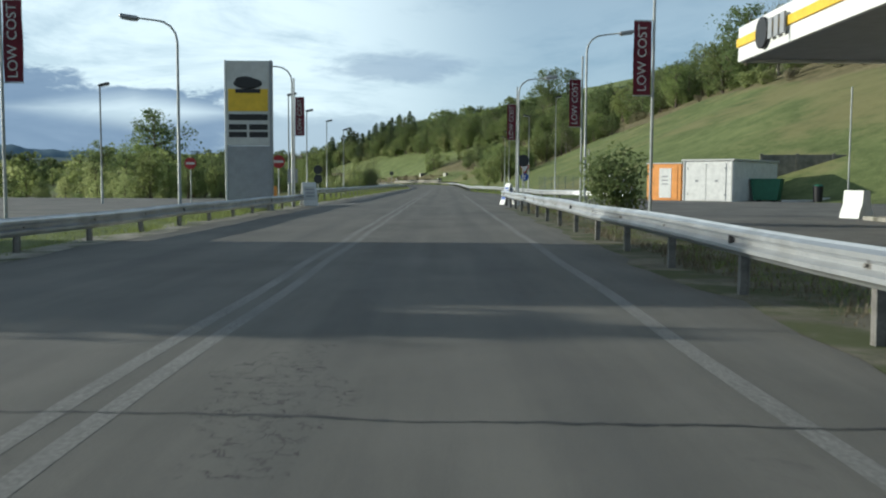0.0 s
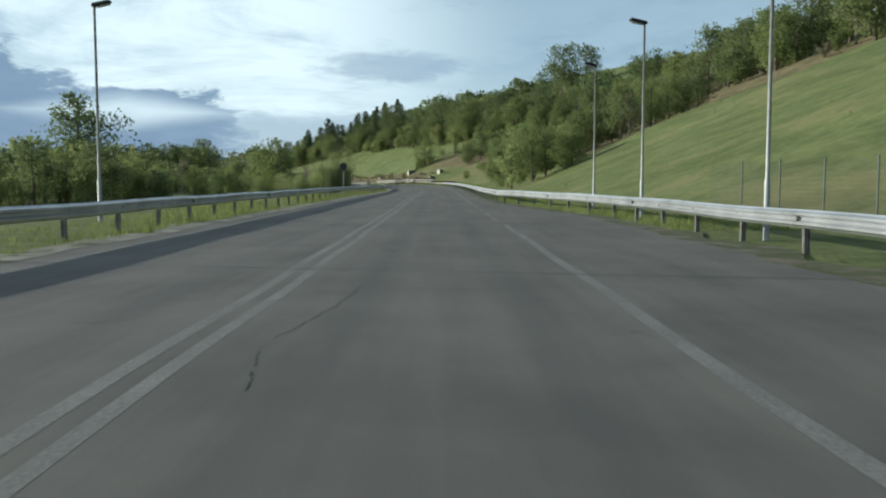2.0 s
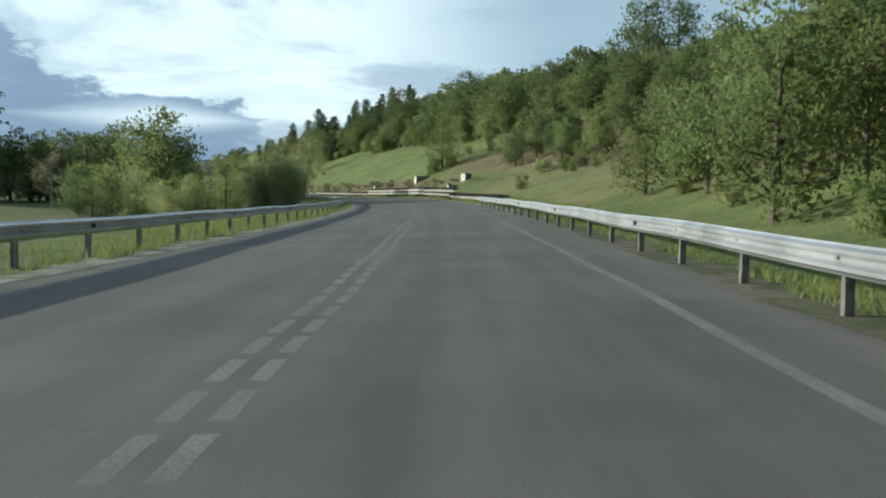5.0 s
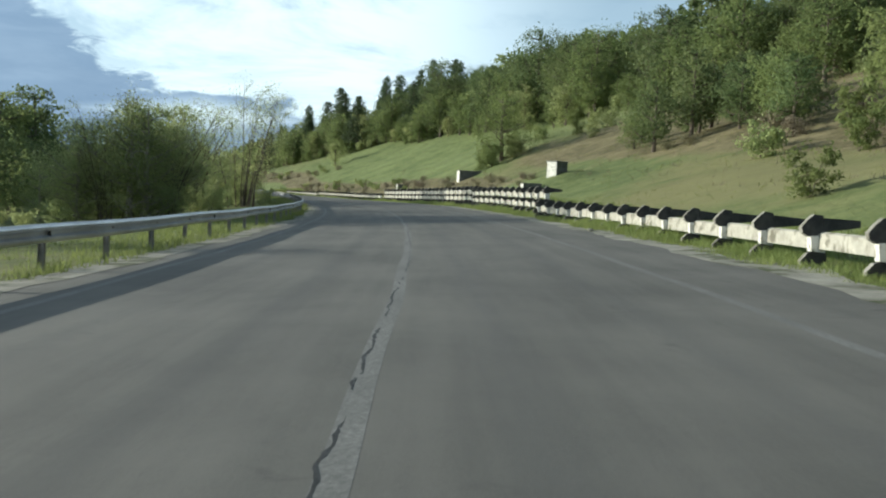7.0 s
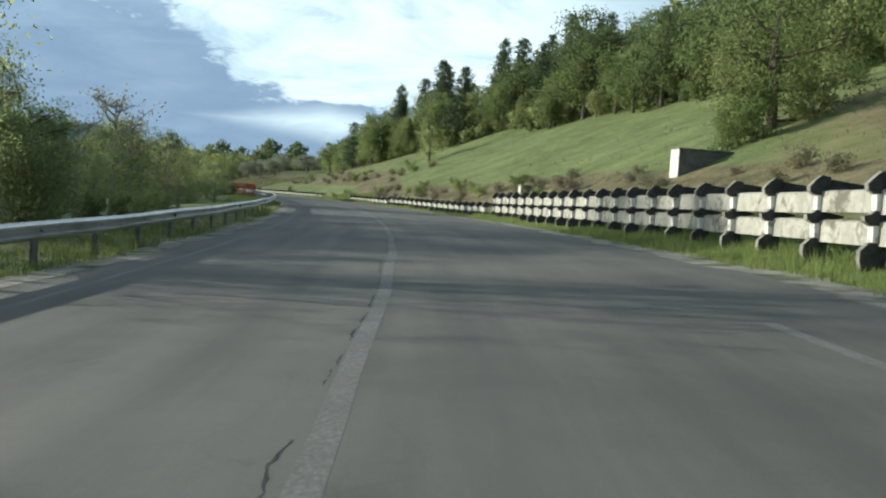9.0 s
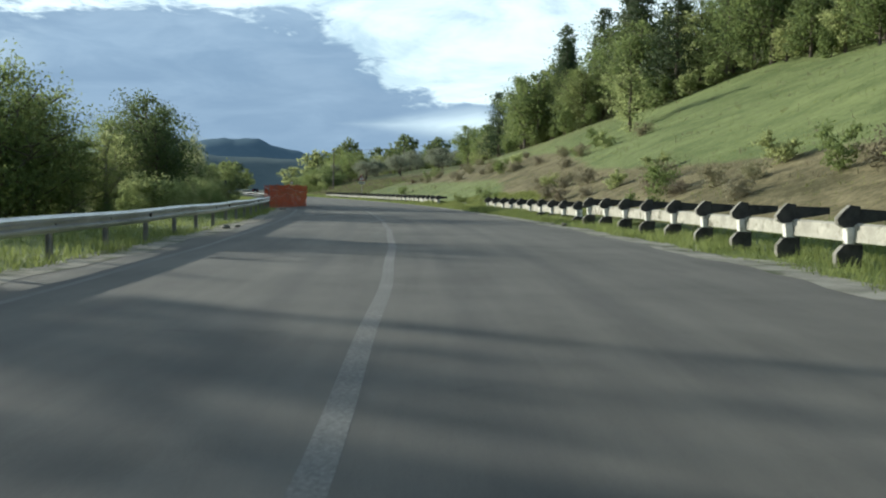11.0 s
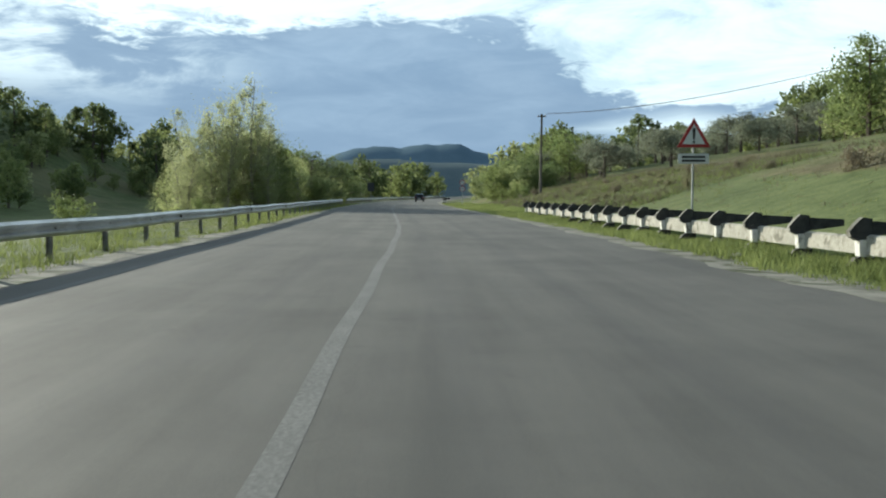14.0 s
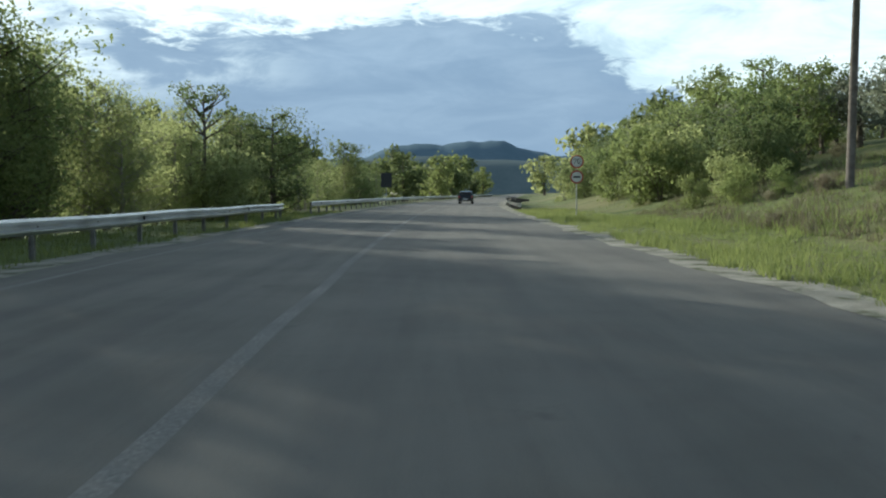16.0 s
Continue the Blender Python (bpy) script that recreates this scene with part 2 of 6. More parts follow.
def ground_material():
    """Meadow and verge: short spring grass in several greens, dry straw and bare soil in patches."""
    mat = bpy.data.materials.new("meadow")
    mat.use_nodes = True
    n = Nodes(mat.node_tree)
    at = n.add("ShaderNodeNewGeometry").outputs["Position"]
    wide, mid, fine = n.noise(at, 0.03, 4.0, 0.6), n.noise(at, 0.25, 6.0, 0.65), n.noise(at, 6.0, 4.0, 0.75)
    tuft = n.noise(at, 1.4, 5.0, 0.7)
    fac = n.math("ADD", n.math("MULTIPLY", mid, 0.4), n.math("ADD", n.math("MULTIPLY", fine, 0.3), n.math("MULTIPLY", tuft, 0.3)))
    colour = n.mix(n.span(fac, 0.36, 0.64), (0.074, 0.098, 0.034), (0.178, 0.206, 0.08))
    colour = n.mix(n.math("MULTIPLY", n.span(n.math("ADD", wide, n.math("MULTIPLY", mid, 0.4)), 0.66, 0.84), 0.6), colour, (0.22, 0.19, 0.095))
    scrub = n.add("ShaderNodeAttribute", attribute_name="scrub", attribute_type="GEOMETRY").outputs["Fac"]
    dry = n.mix(n.span(fac, 0.4, 0.62), (0.075, 0.068, 0.032), (0.24, 0.205, 0.115))
    colour = n.mix(n.span(n.math("ADD", scrub, n.math("MULTIPLY", n.math("SUBTRACT", mid, 0.5), 1.2)), 0.35, 0.75), colour, dry)
    fresh = n.add("ShaderNodeAttribute", attribute_name="fresh", attribute_type="GEOMETRY").outputs["Fac"]
    young = n.mix(n.span(fac, 0.36, 0.64), (0.088, 0.116, 0.04), (0.21, 0.245, 0.095))
    colour = n.mix(n.math("MULTIPLY", fresh, n.span(n.math("ADD", scrub, n.math("MULTIPLY", n.math("SUBTRACT", mid, 0.5), 1.2)), 0.7, 0.3)), colour, young)
    height = n.add("ShaderNodeBump", {"Strength": 0.5, "Distance": 0.2, "Height": n.math("ADD", tuft, n.math("MULTIPLY", fine, 0.5))})
    shader = n.add("ShaderNodeBsdfPrincipled", {"Base Color": colour, "Roughness": 0.9, "Specular IOR Level": 0.15, "Normal": height.outputs[0]})
    n.tree.links.new(shader.outputs[0], n.add("ShaderNodeOutputMaterial").inputs[0])
    return mat


ASPHALT = asphalt_material()
BROKEN_ASPHALT = asphalt_material("broken asphalt", 0.2)
LINE_SOLID = line_material("worn road paint", 0.5)
LINE_FAINT = line_material("nearly worn road paint", 0.46)
MEADOW = ground_material()
ZINC = surface("galvanised steel", [(0.42, 0.43, 0.44), (0.62, 0.63, 0.64)], 1.2, 0.42, 0.75, 0.05, 60, (0.34, 0.34, 0.33), 0.7, (0.52, 0.75), spec=0.5)
POST_STEEL = surface("weathered steel post", [(0.16, 0.15, 0.14), (0.3, 0.29, 0.27)], 5, 0.6, 0.4, 0.1, 60, (0.2, 0.12, 0.07), 3, (0.55, 0.75))
CONCRETE = surface("weathered concrete", [(0.2, 0.19, 0.165), (0.35, 0.335, 0.29)], 2.5, 0.9, 0, 0.4, 45, (0.11, 0.105, 0.08), 1.9, (0.46, 0.66), coords="World")
REFLECTOR = surface("dark reflector plastic", [(0.02, 0.018, 0.018), (0.05, 0.045, 0.045)], 6, 0.4, 0, 0.05, 40, spec=0.5)
# weathered concrete again, brightened to the sunlit cream of the barrier beams
PALE_CONCRETE = surface("pale limewashed concrete", [(0.3, 0.285, 0.24), (0.54, 0.515, 0.44)], 2.2, 0.9, 0, 0.4, 45, (0.16, 0.15, 0.115), 2.2, (0.48, 0.66), coords="World")
WHITEWASH = surface("flaking white paint on concrete", [(0.62, 0.6, 0.54), (0.8, 0.78, 0.72)], 5, 0.8, 0, 0.3, 45, (0.3, 0.28, 0.23), 6, (0.52, 0.64), coords="World")
BLACKTOP = surface("worn black paint on concrete", [(0.032, 0.032, 0.032), (0.075, 0.072, 0.066)], 5, 0.75, 0, 0.3, 45, (0.17, 0.16, 0.14), 6, (0.64, 0.75), coords="World")
EARTH_VERGE = surface("earthy verge", [(0.1, 0.092, 0.068), (0.2, 0.182, 0.138)], 1.5, 0.95, 0, 0.6, 30, (0.075, 0.085, 0.035), 1.1, (0.4, 0.58), coords="World")
VERGE = surface("gravelly verge", [(0.19, 0.18, 0.148), (0.37, 0.352, 0.295)], 1.5, 0.95, 0, 0.6, 30, (0.085, 0.095, 0.045), 1.1, (0.48, 0.64), coords="World")
LAMP_STEEL = surface("painted lamp steel", [(0.27, 0.285, 0.28), (0.38, 0.395, 0.39)], 3, 0.5, 0.3, 0.05, 50)
BARK = surface("grey-brown bark", [(0.07, 0.055, 0.042), (0.17, 0.14, 0.11)], 3, 0.95, 0, 0.6, 25)
PALE_BARK = surface("pale bark", [(0.2, 0.18, 0.145), (0.33, 0.3, 0.25)], 3, 0.95, 0, 0.6, 25)
LEAF_SPRING = leafy("spring leaves", (0.165, 0.205, 0.077), (0.4, 0.44, 0.195), 0.74)
LEAF_POPLAR = leafy("pale poplar leaves", (0.23, 0.26, 0.12), (0.5, 0.53, 0.29), 0.72)
LEAF_MID = leafy("green leaves", (0.102, 0.143, 0.046), (0.265, 0.312, 0.115), 0.55)
LEAF_DARK = leafy("dark oak leaves", (0.064, 0.1, 0.037), (0.195, 0.238, 0.096), 0.46)
LEAF_PINE = leafy("pine needles", (0.044, 0.072, 0.036), (0.12, 0.155, 0.07), 0.25)
LEAF_GREY = leafy("grey-green olive leaves", (0.125, 0.145, 0.1), (0.28, 0.3, 0.21), 0.48)
LEAF_BUD = leafy("budding twigs", (0.16, 0.15, 0.09), (0.31, 0.295, 0.17), 0.48)
LEAF_SCRUB = leafy("dry scrub", (0.16, 0.14, 0.09), (0.31, 0.275, 0.18), 0.3)
GRASS_BLADE = leafy("grass blades", (0.125, 0.16, 0.048), (0.29, 0.33, 0.115), 0.45, soft=0.0)
STRAW_BLADE = leafy("dry straw blades", (0.13, 0.115, 0.075), (0.27, 0.24, 0.16), 0.25, soft=0.0)


# ------------------------------------------------------------------ mesh tools
def mesh_of(name, verts, faces, material=None, smooth=False):
    me = bpy.data.meshes.new(name)
    me.from_pydata([tuple(v) for v in verts], [], faces)
    if material:
        me.materials.append(material)
    if smooth:
        me.polygons.foreach_set("use_smooth", [True] * len(me.polygons))
    me.update()
    return me


def part(name, bm, material, parent, label="", smooth=False):
    """Links a bmesh, or a mesh, as one mesh object under a thing or a part."""
    if isinstance(bm, bmesh.types.BMesh):
        me = bpy.data.meshes.new(name)
        bm.to_mesh(me)
        bm.free()
        me.materials.append(material)
        if smooth:
            me.polygons.foreach_set("use_smooth", [True] * len(me.polygons))
    else:
        me = bm
    ob = new(name, me)
    ob.parent = parent
    return tagged(ob, label) if label else ob


def thing(name, label, category, m=None, group="", kind=""):
    ob = new(name)
    ob.empty_display_size = 0.2
    if m is not None:
        ob.matrix_basis = m
    return tagged(ob, label, category, group, kind)


def box(bm, x0, y0, z0, x1, y1, z1, bevel=0.0):
    m = Matrix.LocRotScale(((x0 + x1) / 2, (y0 + y1) / 2, (z0 + z1) / 2), None, (abs(x1 - x0), abs(y1 - y0), abs(z1 - z0)))
    made = bmesh.ops.create_cube(bm, size=1, matrix=m)["verts"]
    if bevel:
        edges = list({e for v in made for e in v.link_edges})
        bmesh.ops.bevel(bm, geom=edges, offset=bevel, segments=1, affect="EDGES")
    return bm


def tube(bm, points, radii, sides=8, cap=True):
    """A round bar through the points."""
    points = [Vector(p) for p in points]
    if not hasattr(radii, "__len__"):
        radii = [radii] * len(points)
    rings = []
    for i, p in enumerate(points):
        way = (points[min(i + 1, len(points) - 1)] - points[max(i - 1, 0)]).normalized()
        side = way.cross(Vector((0, 1, 0)) if abs(way.y) < 0.9 else Vector((1, 0, 0))).normalized()
        up = way.cross(side)
        rings.append([bm.verts.new(p + radii[i] * (math.cos(a) * side + math.sin(a) * up)) for a in (2 * math.pi * k / sides for k in range(sides))])
    for a, b in zip(rings, rings[1:]):
        for k in range(sides):
            bm.faces.new((a[k], a[(k + 1) % sides], b[(k + 1) % sides], b[k]))
    if cap:
        bm.faces.new(rings[0])
        bm.faces.new(rings[-1][::-1])
    return bm


def disc(bm, centre, radius, depth, sides=28):
    """A round plate facing -y."""
    m = Matrix.Translation(centre) @ Matrix.Rotation(radians(90), 4, "X")
    bmesh.ops.create_cone(bm, cap_ends=True, segments=sides, radius1=radius, radius2=radius, depth=depth, matrix=m)
    return bm


def solid(bm, outline, y0, y1):
    """A plate with the given x, z outline between two depths."""
    a, b = [bm.verts.new((x, y0, z)) for x, z in outline], [bm.verts.new((x, y1, z)) for x, z in outline]
    bm.faces.new(a)
    bm.faces.new(b[::-1])
    for k in range(len(a)):
        j = (k + 1) % len(a)
        bm.faces.new((a[j], a[k], b[k], b[j]))
    bmesh.ops.recalc_face_normals(bm, faces=bm.faces)
    return bm


# ------------------------------------------------------------------ ground
def smooth(x):
    x = np.clip(x, 0, 1)
    return x * x * (3 - 2 * x)


def waves(s, d, seed=0.0):
    return (np.sin(s * 0.043 + d * 0.031 + seed) + np.sin(s * 0.019 - d * 0.052 + 1.7 + seed) + 0.6 * np.sin(s * 0.11 + d * 0.09 + 2 * seed) + 0.4 * np.sin(s * 0.23 - d * 0.19 + seed)) / 3


FOOT_S, FOOT_D = [-40, 40, 55, 80, 120, 150, 215, 270, 330, 440, 500, 620], [42, 40, 26, 14, 9.0, 8.0, 8.0, 6.4, 6.8, 9.0, 9.5, 9]
RISE_S, RISE_D = [-40, 60, 130, 200, 300, 340, 420, 445, 465, 490, 545, 620, 900], [.42, .38, .37, .39, .38, .44, .42, .36, .33, .32, .33, .3, .05]


def ground_z(s, d):
    """Height of the ground s metres along and d metres right of the road's centre line."""
    s, d = np.asarray(s, float), np.asarray(d, float)
    foot, rise = np.interp(s, FOOT_S, FOOT_D), np.interp(s, RISE_S, RISE_D)
    up = np.maximum(d - foot, 0)
    hill = rise * np.where(up < 3, up * up / 6, up - 1.5)
    easy = 32 * (1 - np.exp(-hill / rise / 32)) * rise
    hill = hill + (easy - hill) * smooth((s - 455) / 45)
    hill = np.where(hill > 34, 34 + 22 * (1 - np.exp(-(hill - 34) / 22)), hill)
    hill += smooth(up / 25) * 1.6 * waves(s, d) * np.interp(s, [400, 520], [1, .5])
    hill += 1.0 * np.exp(-((s - 282) / 4.5) ** 2 - ((d - 12.5) / 2.2) ** 2) + 0.6 * np.exp(-((s - 279) / 4) ** 2 - ((d - 9.6) / 1.3) ** 2)
    far = smooth((d - 130) / 250)
    hill = hill * (1 - far) + far * np.minimum(hill, 48)
    left = -smooth((-d - 8.5) / 16) * np.interp(s, [-40, 40, 120], [0.0, 0.4, 2.2]) + smooth((-d - 14) / 30) * 0.5 * waves(s, d, 2.0)
    # a wooded rise across the valley
    left = left + 42 * smooth((-d - 62) / 110) * np.exp(-((s - 690) / 150) ** 2)
    return np.where(d > 0, hill, left) + bank(s, d)


LEFT_N = radians(18)


def spot(s, d):
    """World place on the ground."""
    x, y = on_road(s, d)
    return float(x), float(y), float(ground_z(s, d))


def build_ground():
    s_ax = np.concatenate((np.linspace(-1500, -200, 14), np.linspace(-180, -44, 18), np.arange(-40, 640, 2.5), np.linspace(644, 900, 40), np.linspace(930, 4100, 24)))
    d_ax = np.concatenate((-np.geomspace(150, 2600, 16)[::-1], -np.linspace(142, 32, 28), -np.linspace(30, 9, 22), -np.arange(8.6, 4.3, -.35), [-2, 0, 2, 4.2], np.arange(4.6, 8.9, .35), np.linspace(9, 60, 52), np.linspace(62, 150, 36), np.geomspace(160, 2600, 16)))
    verts, scrub, fresh = [], [], []
    for s in s_ax:
        inner = np.clip(d_ax, -150, 150)
        x, y = on_road(s, inner)
        extra = d_ax - inner
        x, y = x + np.cos(LEFT_N) * extra, y + np.sin(LEFT_N) * extra
        z = ground_z(s, d_ax)
        z = z - np.where((d_ax > edge_left(s) - 1.0) & (d_ax < edge_right(s) + float(np.interp(s, [46, 54], [2.2, 0.95]))), 0.035, 0.0)
        verts += list(zip(x, y, z))
        scrub += list(scrubby(s, d_ax))
        fresh += [float(smooth((s - 306) / 44)) * float(1 - smooth((s - 425) / 55))] * len(d_ax)
    w = len(d_ax)
    faces = [(i * w + j, i * w + j + 1, (i + 1) * w + j + 1, (i + 1) * w + j) for i in range(len(s_ax) - 1) for j in range(w - 1)]
    me = mesh_of("ground", verts, faces, MEADOW, True)
    me.attributes.new("scrub", "FLOAT", "POINT").data.foreach_set("value", scrub)
    me.attributes.new("fresh", "FLOAT", "POINT").data.foreach_set("value", fresh)
    tagged(new("ground", me), "grassy ground rising to a hillside meadow beside the road", "ground", kind="structure")


def scrubby(s, d):
    """Where dry scrub and straw take over from the grass, 0 to 1."""
    a = smooth((s - 150) / 40) * (1 - smooth((s - 306) / 34)) * smooth((d - 15) / 7) * (1 - smooth((d - 58) / 12))
    band = float(np.interp(s, [290, 402, 428, 470], [12.2, 12.6, 19.5, 20.5]))
    b = smooth((s - 290) / 20) * (1 - smooth((np.abs(d - band) - 2.2) / 2.5)) * 0.9 * (1 - smooth((s - 470) / 20))
    c = smooth((s - 470) / 40) * smooth((d - 11) / 8) * (0.66 - 0.2 * smooth((s - 515) / 20))
    e = smooth((s - 40) / 40) * (1 - smooth((s - 150) / 30)) * smooth((d - 44) / 8) * 0.8
    return np.clip(a + b + c + e, 0, 1)


def ribbon(name, s_list, left, right, z, material, lift_uv=False):
    """A strip along the road between two offsets, which may be functions of s."""
    verts, faces, uvs = [], [], []
    for s in s_list:
        a, b = (f(s) if callable(f) else f for f in (left, right))
        for d in (a, b):
            x, y = on_road(s, d)
            verts.append((float(x), float(y), z + float(bank(s, d))))
            uvs.append((d, s))
    for i in range(len(s_list) - 1):
        faces.append((2 * i, 2 * i + 1, 2 * i + 3, 2 * i + 2))
    me = mesh_of(name, verts, faces, material)
    layer = me.uv_layers.new(name="road")
    for loop in me.loops:
        layer.data[loop.index].uv = uvs[loop.vertex_index]
    return me


def edge_right(s):
    return float(np.interp(s, [-60, 40, 52, 92, 112, 150, 215, 300, 470, 900], [4.9, 4.9, 7.1, 7.0, 5.0, 4.8, 5.7, 5.9, 6.0, 5.8])) + 0.12 * math.sin(s * 0.9) + 0.08 * math.sin(s * 2.3)


def edge_left(s):
    return float(np.interp(s, [-60, 10, 30, 140, 230, 900], [-4.6, -4.6, -4.8, -4.5, -4.8, -4.9])) + 0.1 * math.sin(s * 0.7) + 0.07 * math.sin(s * 1.9)


def build_road():
    s_list = list(np.arange(-60, 640, 1.0)) + list(np.arange(640, 1500, 10.0))
    road = new("road", ribbon("road", s_list, edge_left, edge_right, 0.0, ASPHALT))
    tagged(road, "worn grey two-lane asphalt road with cracks", "road", kind="structure")
    outer_right = lambda s: edge_right(s) + float(np.interp(s, [46, 54], [2.1, 0.75])) + 0.25 * math.sin(s * 1.3)  # noqa: E731
    outer_left = lambda s: edge_left(s) - 0.7 - 0.2 * math.sin(s * 1.1)  # noqa: E731
    for a, b, stretch, material, words in (
            (lambda s: edge_right(s) - 0.15, outer_right, [s for s in s_list if s <= 205], EARTH_VERGE, "earthy verge with patchy grass beside the asphalt"),
            (lambda s: edge_right(s) - 0.15, outer_right, [s for s in s_list if s >= 205], VERGE, "crumbling pale gravel verge beside the asphalt"),
            (outer_left, lambda s: edge_left(s) + 0.15, s_list, VERGE, "crumbling pale gravel verge beside the asphalt")):
        tagged(new("verge", ribbon("verge", stretch, a, b, 0.006, material)), words, "verge", kind="structure")

    def mark(s0, s1, d, width, material, label):
        steps = list(np.arange(s0, s1, 1.0)) + [s1]
        wob = lambda s: 0.02 * math.sin(s * 0.8) + (float(np.interp(s, [195, 205, 300, 372, 450, 470, 490, 520], [0, .12, .13, .1, .13, .36, .25, .2])) if d == 0 else 0.0)  # noqa: E731
        ob = new("road_marking", ribbon("road_marking", steps, lambda s: d + wob(s) - width / 2, lambda s: d + wob(s) + width / 2, 0.0012, material))
        tagged(ob, label, "road marking", kind="structure")

    mark(-50, 190, -0.14, 0.13, LINE_SOLID, "worn white solid centre line on asphalt")
    mark(-50, 190, 0.14, 0.13, LINE_SOLID, "worn white solid centre line on asphalt")
    mark(190, 335, 0.0, 0.17, LINE_FAINT, "nearly worn-off white centre line on asphalt")
    mark(335, 372, 0.0, 0.17, LINE_SOLID, "worn white solid centre line on asphalt")
    mark(372, 425, 0.0, 0.16, LINE_FAINT, "nearly worn-off white centre line on asphalt")
    mark(425, 497, 0.0, 0.16, LINE_SOLID, "worn white solid centre line on asphalt")
    mark(497, 640, 0.0, 0.16, LINE_FAINT, "nearly worn-off white centre line on asphalt")
    mark(-50, 87, 3.66, 0.15, LINE_SOLID, "worn white edge line on asphalt")
    for k in range(5):
        mark(89.5 + 4.6 * k, 91.7 + 4.6 * k, 3.6, 0.15, LINE_SOLID, "worn white dash of the lane line")
    mark(112.5, 190, 3.66, 0.15, LINE_SOLID, "worn white edge line on asphalt")
    mark(190, 290, 3.9, 0.14, LINE_FAINT, "nearly worn-off white edge line on asphalt")
    mark(60, 640, -3.9, 0.14, LINE_FAINT, "nearly worn-off white edge line on asphalt")


build_ground()
build_road()


# ------------------------------------------------------------------ barriers
WAVE = [(0.0, 0.0), (0.02, 0.025), (0.075, 0.055), (0.075, 0.095), (0.01, 0.135), (0.01, 0.175), (0.075, 0.215), (0.075, 0.255), (0.02, 0.285), (0.0, 0.31)]


def guardrail(s0, s1, d, face, step=3.0, top=0.76, label="galvanised steel guardrail with a waved beam"):
    """A steel guardrail along the road; face is +1 if its beam looks to the right."""
    at = d if callable(d) else (lambda s: d)
    x0, y0, z0 = spot(s0, at(s0))
    root = thing("guardrail", label, "guardrail", Matrix.Translation((x0, y0, 0)))
    verts, faces = [], []
    s_list = list(np.arange(s0, s1, 1.5)) + [s1]
    for s in s_list:
        for k, (out, up) in enumerate(WAVE + [(o - 0.006, u) for o, u in WAVE[::-1]]):
            x, y = on_road(s, at(s) + face * (out + 0.1))
            verts.append((float(x) - x0, float(y) - y0, float(ground_z(s, at(s))) + top - 0.31 + up + 0.012 * math.sin(s * 0.6)))
    w = len(WAVE) * 2
    for i in range(len(s_list) - 1):
        for k in range(w):
            j = (k + 1) % w
            faces.append((i * w + k, i * w + j, (i + 1) * w + j, (i + 1) * w + k))
    faces += [tuple(range(w)), tuple(range((len(s_list) - 1) * w, len(s_list) * w))[::-1]]
    part("beam", mesh_of("beam", verts, faces, ZINC), ZINC, root)
    bm = bmesh.new()
    box(bm, -0.05, -0.006, -0.4, 0.05, 0.006, top - 0.06)
    box(bm, -0.05, -0.04, -0.4, -0.042, 0.04, top - 0.06)
    box(bm, 0.042, -0.04, -0.4, 0.05, 0.04, top - 0.06)
    box(bm, 0.05, -0.05, top - 0.26, 0.1, 0.05, top - 0.05)
    bmesh.ops.create_icosphere(bm, subdivisions=1, radius=0.022, matrix=Matrix.Translation((0.12, 0, top - 0.155)))
    post_mesh = bpy.data.meshes.new("post")
    bm.to_mesh(post_mesh)
    bm.free()
    post_mesh.materials.append(POST_STEEL)
    for s in np.arange(s0 + 0.5, s1, step):
        x, y, z = spot(s, at(s))
        post = part("post", post_mesh, POST_STEEL, root)
        post.matrix_basis = Matrix.Translation((x - x0, y - y0, z)) @ Matrix.Rotation(heading(s) + (0 if face > 0 else math.pi), 4, "Z") @ Matrix.Rotation(0.02 * math.sin(s * 7), 4, "Y")
    bm = box(bmesh.new(), 0.105, -0.012, top - 0.2, 0.15, 0.012, top - 0.11, 0.004)
    box(bm, 0.118, -0.05, top - 0.205, 0.162, -0.012, top - 0.105, 0.006)
    marker = bpy.data.meshes.new("reflector")
    bm.to_mesh(marker)
    bm.free()
    marker.materials.append(REFLECTOR)
    for s in np.arange(s0 + 3.5, s1 - 1, 12.0):
        x, y, z = spot(s, at(s))
        ob = part("reflector", marker, REFLECTOR, root, "small dark reflector block")
        ob.matrix_basis = Matrix.Translation((x - x0, y - y0, z)) @ Matrix.Rotation(heading(s) + (0 if face > 0 else math.pi), 4, "Z")
    return root


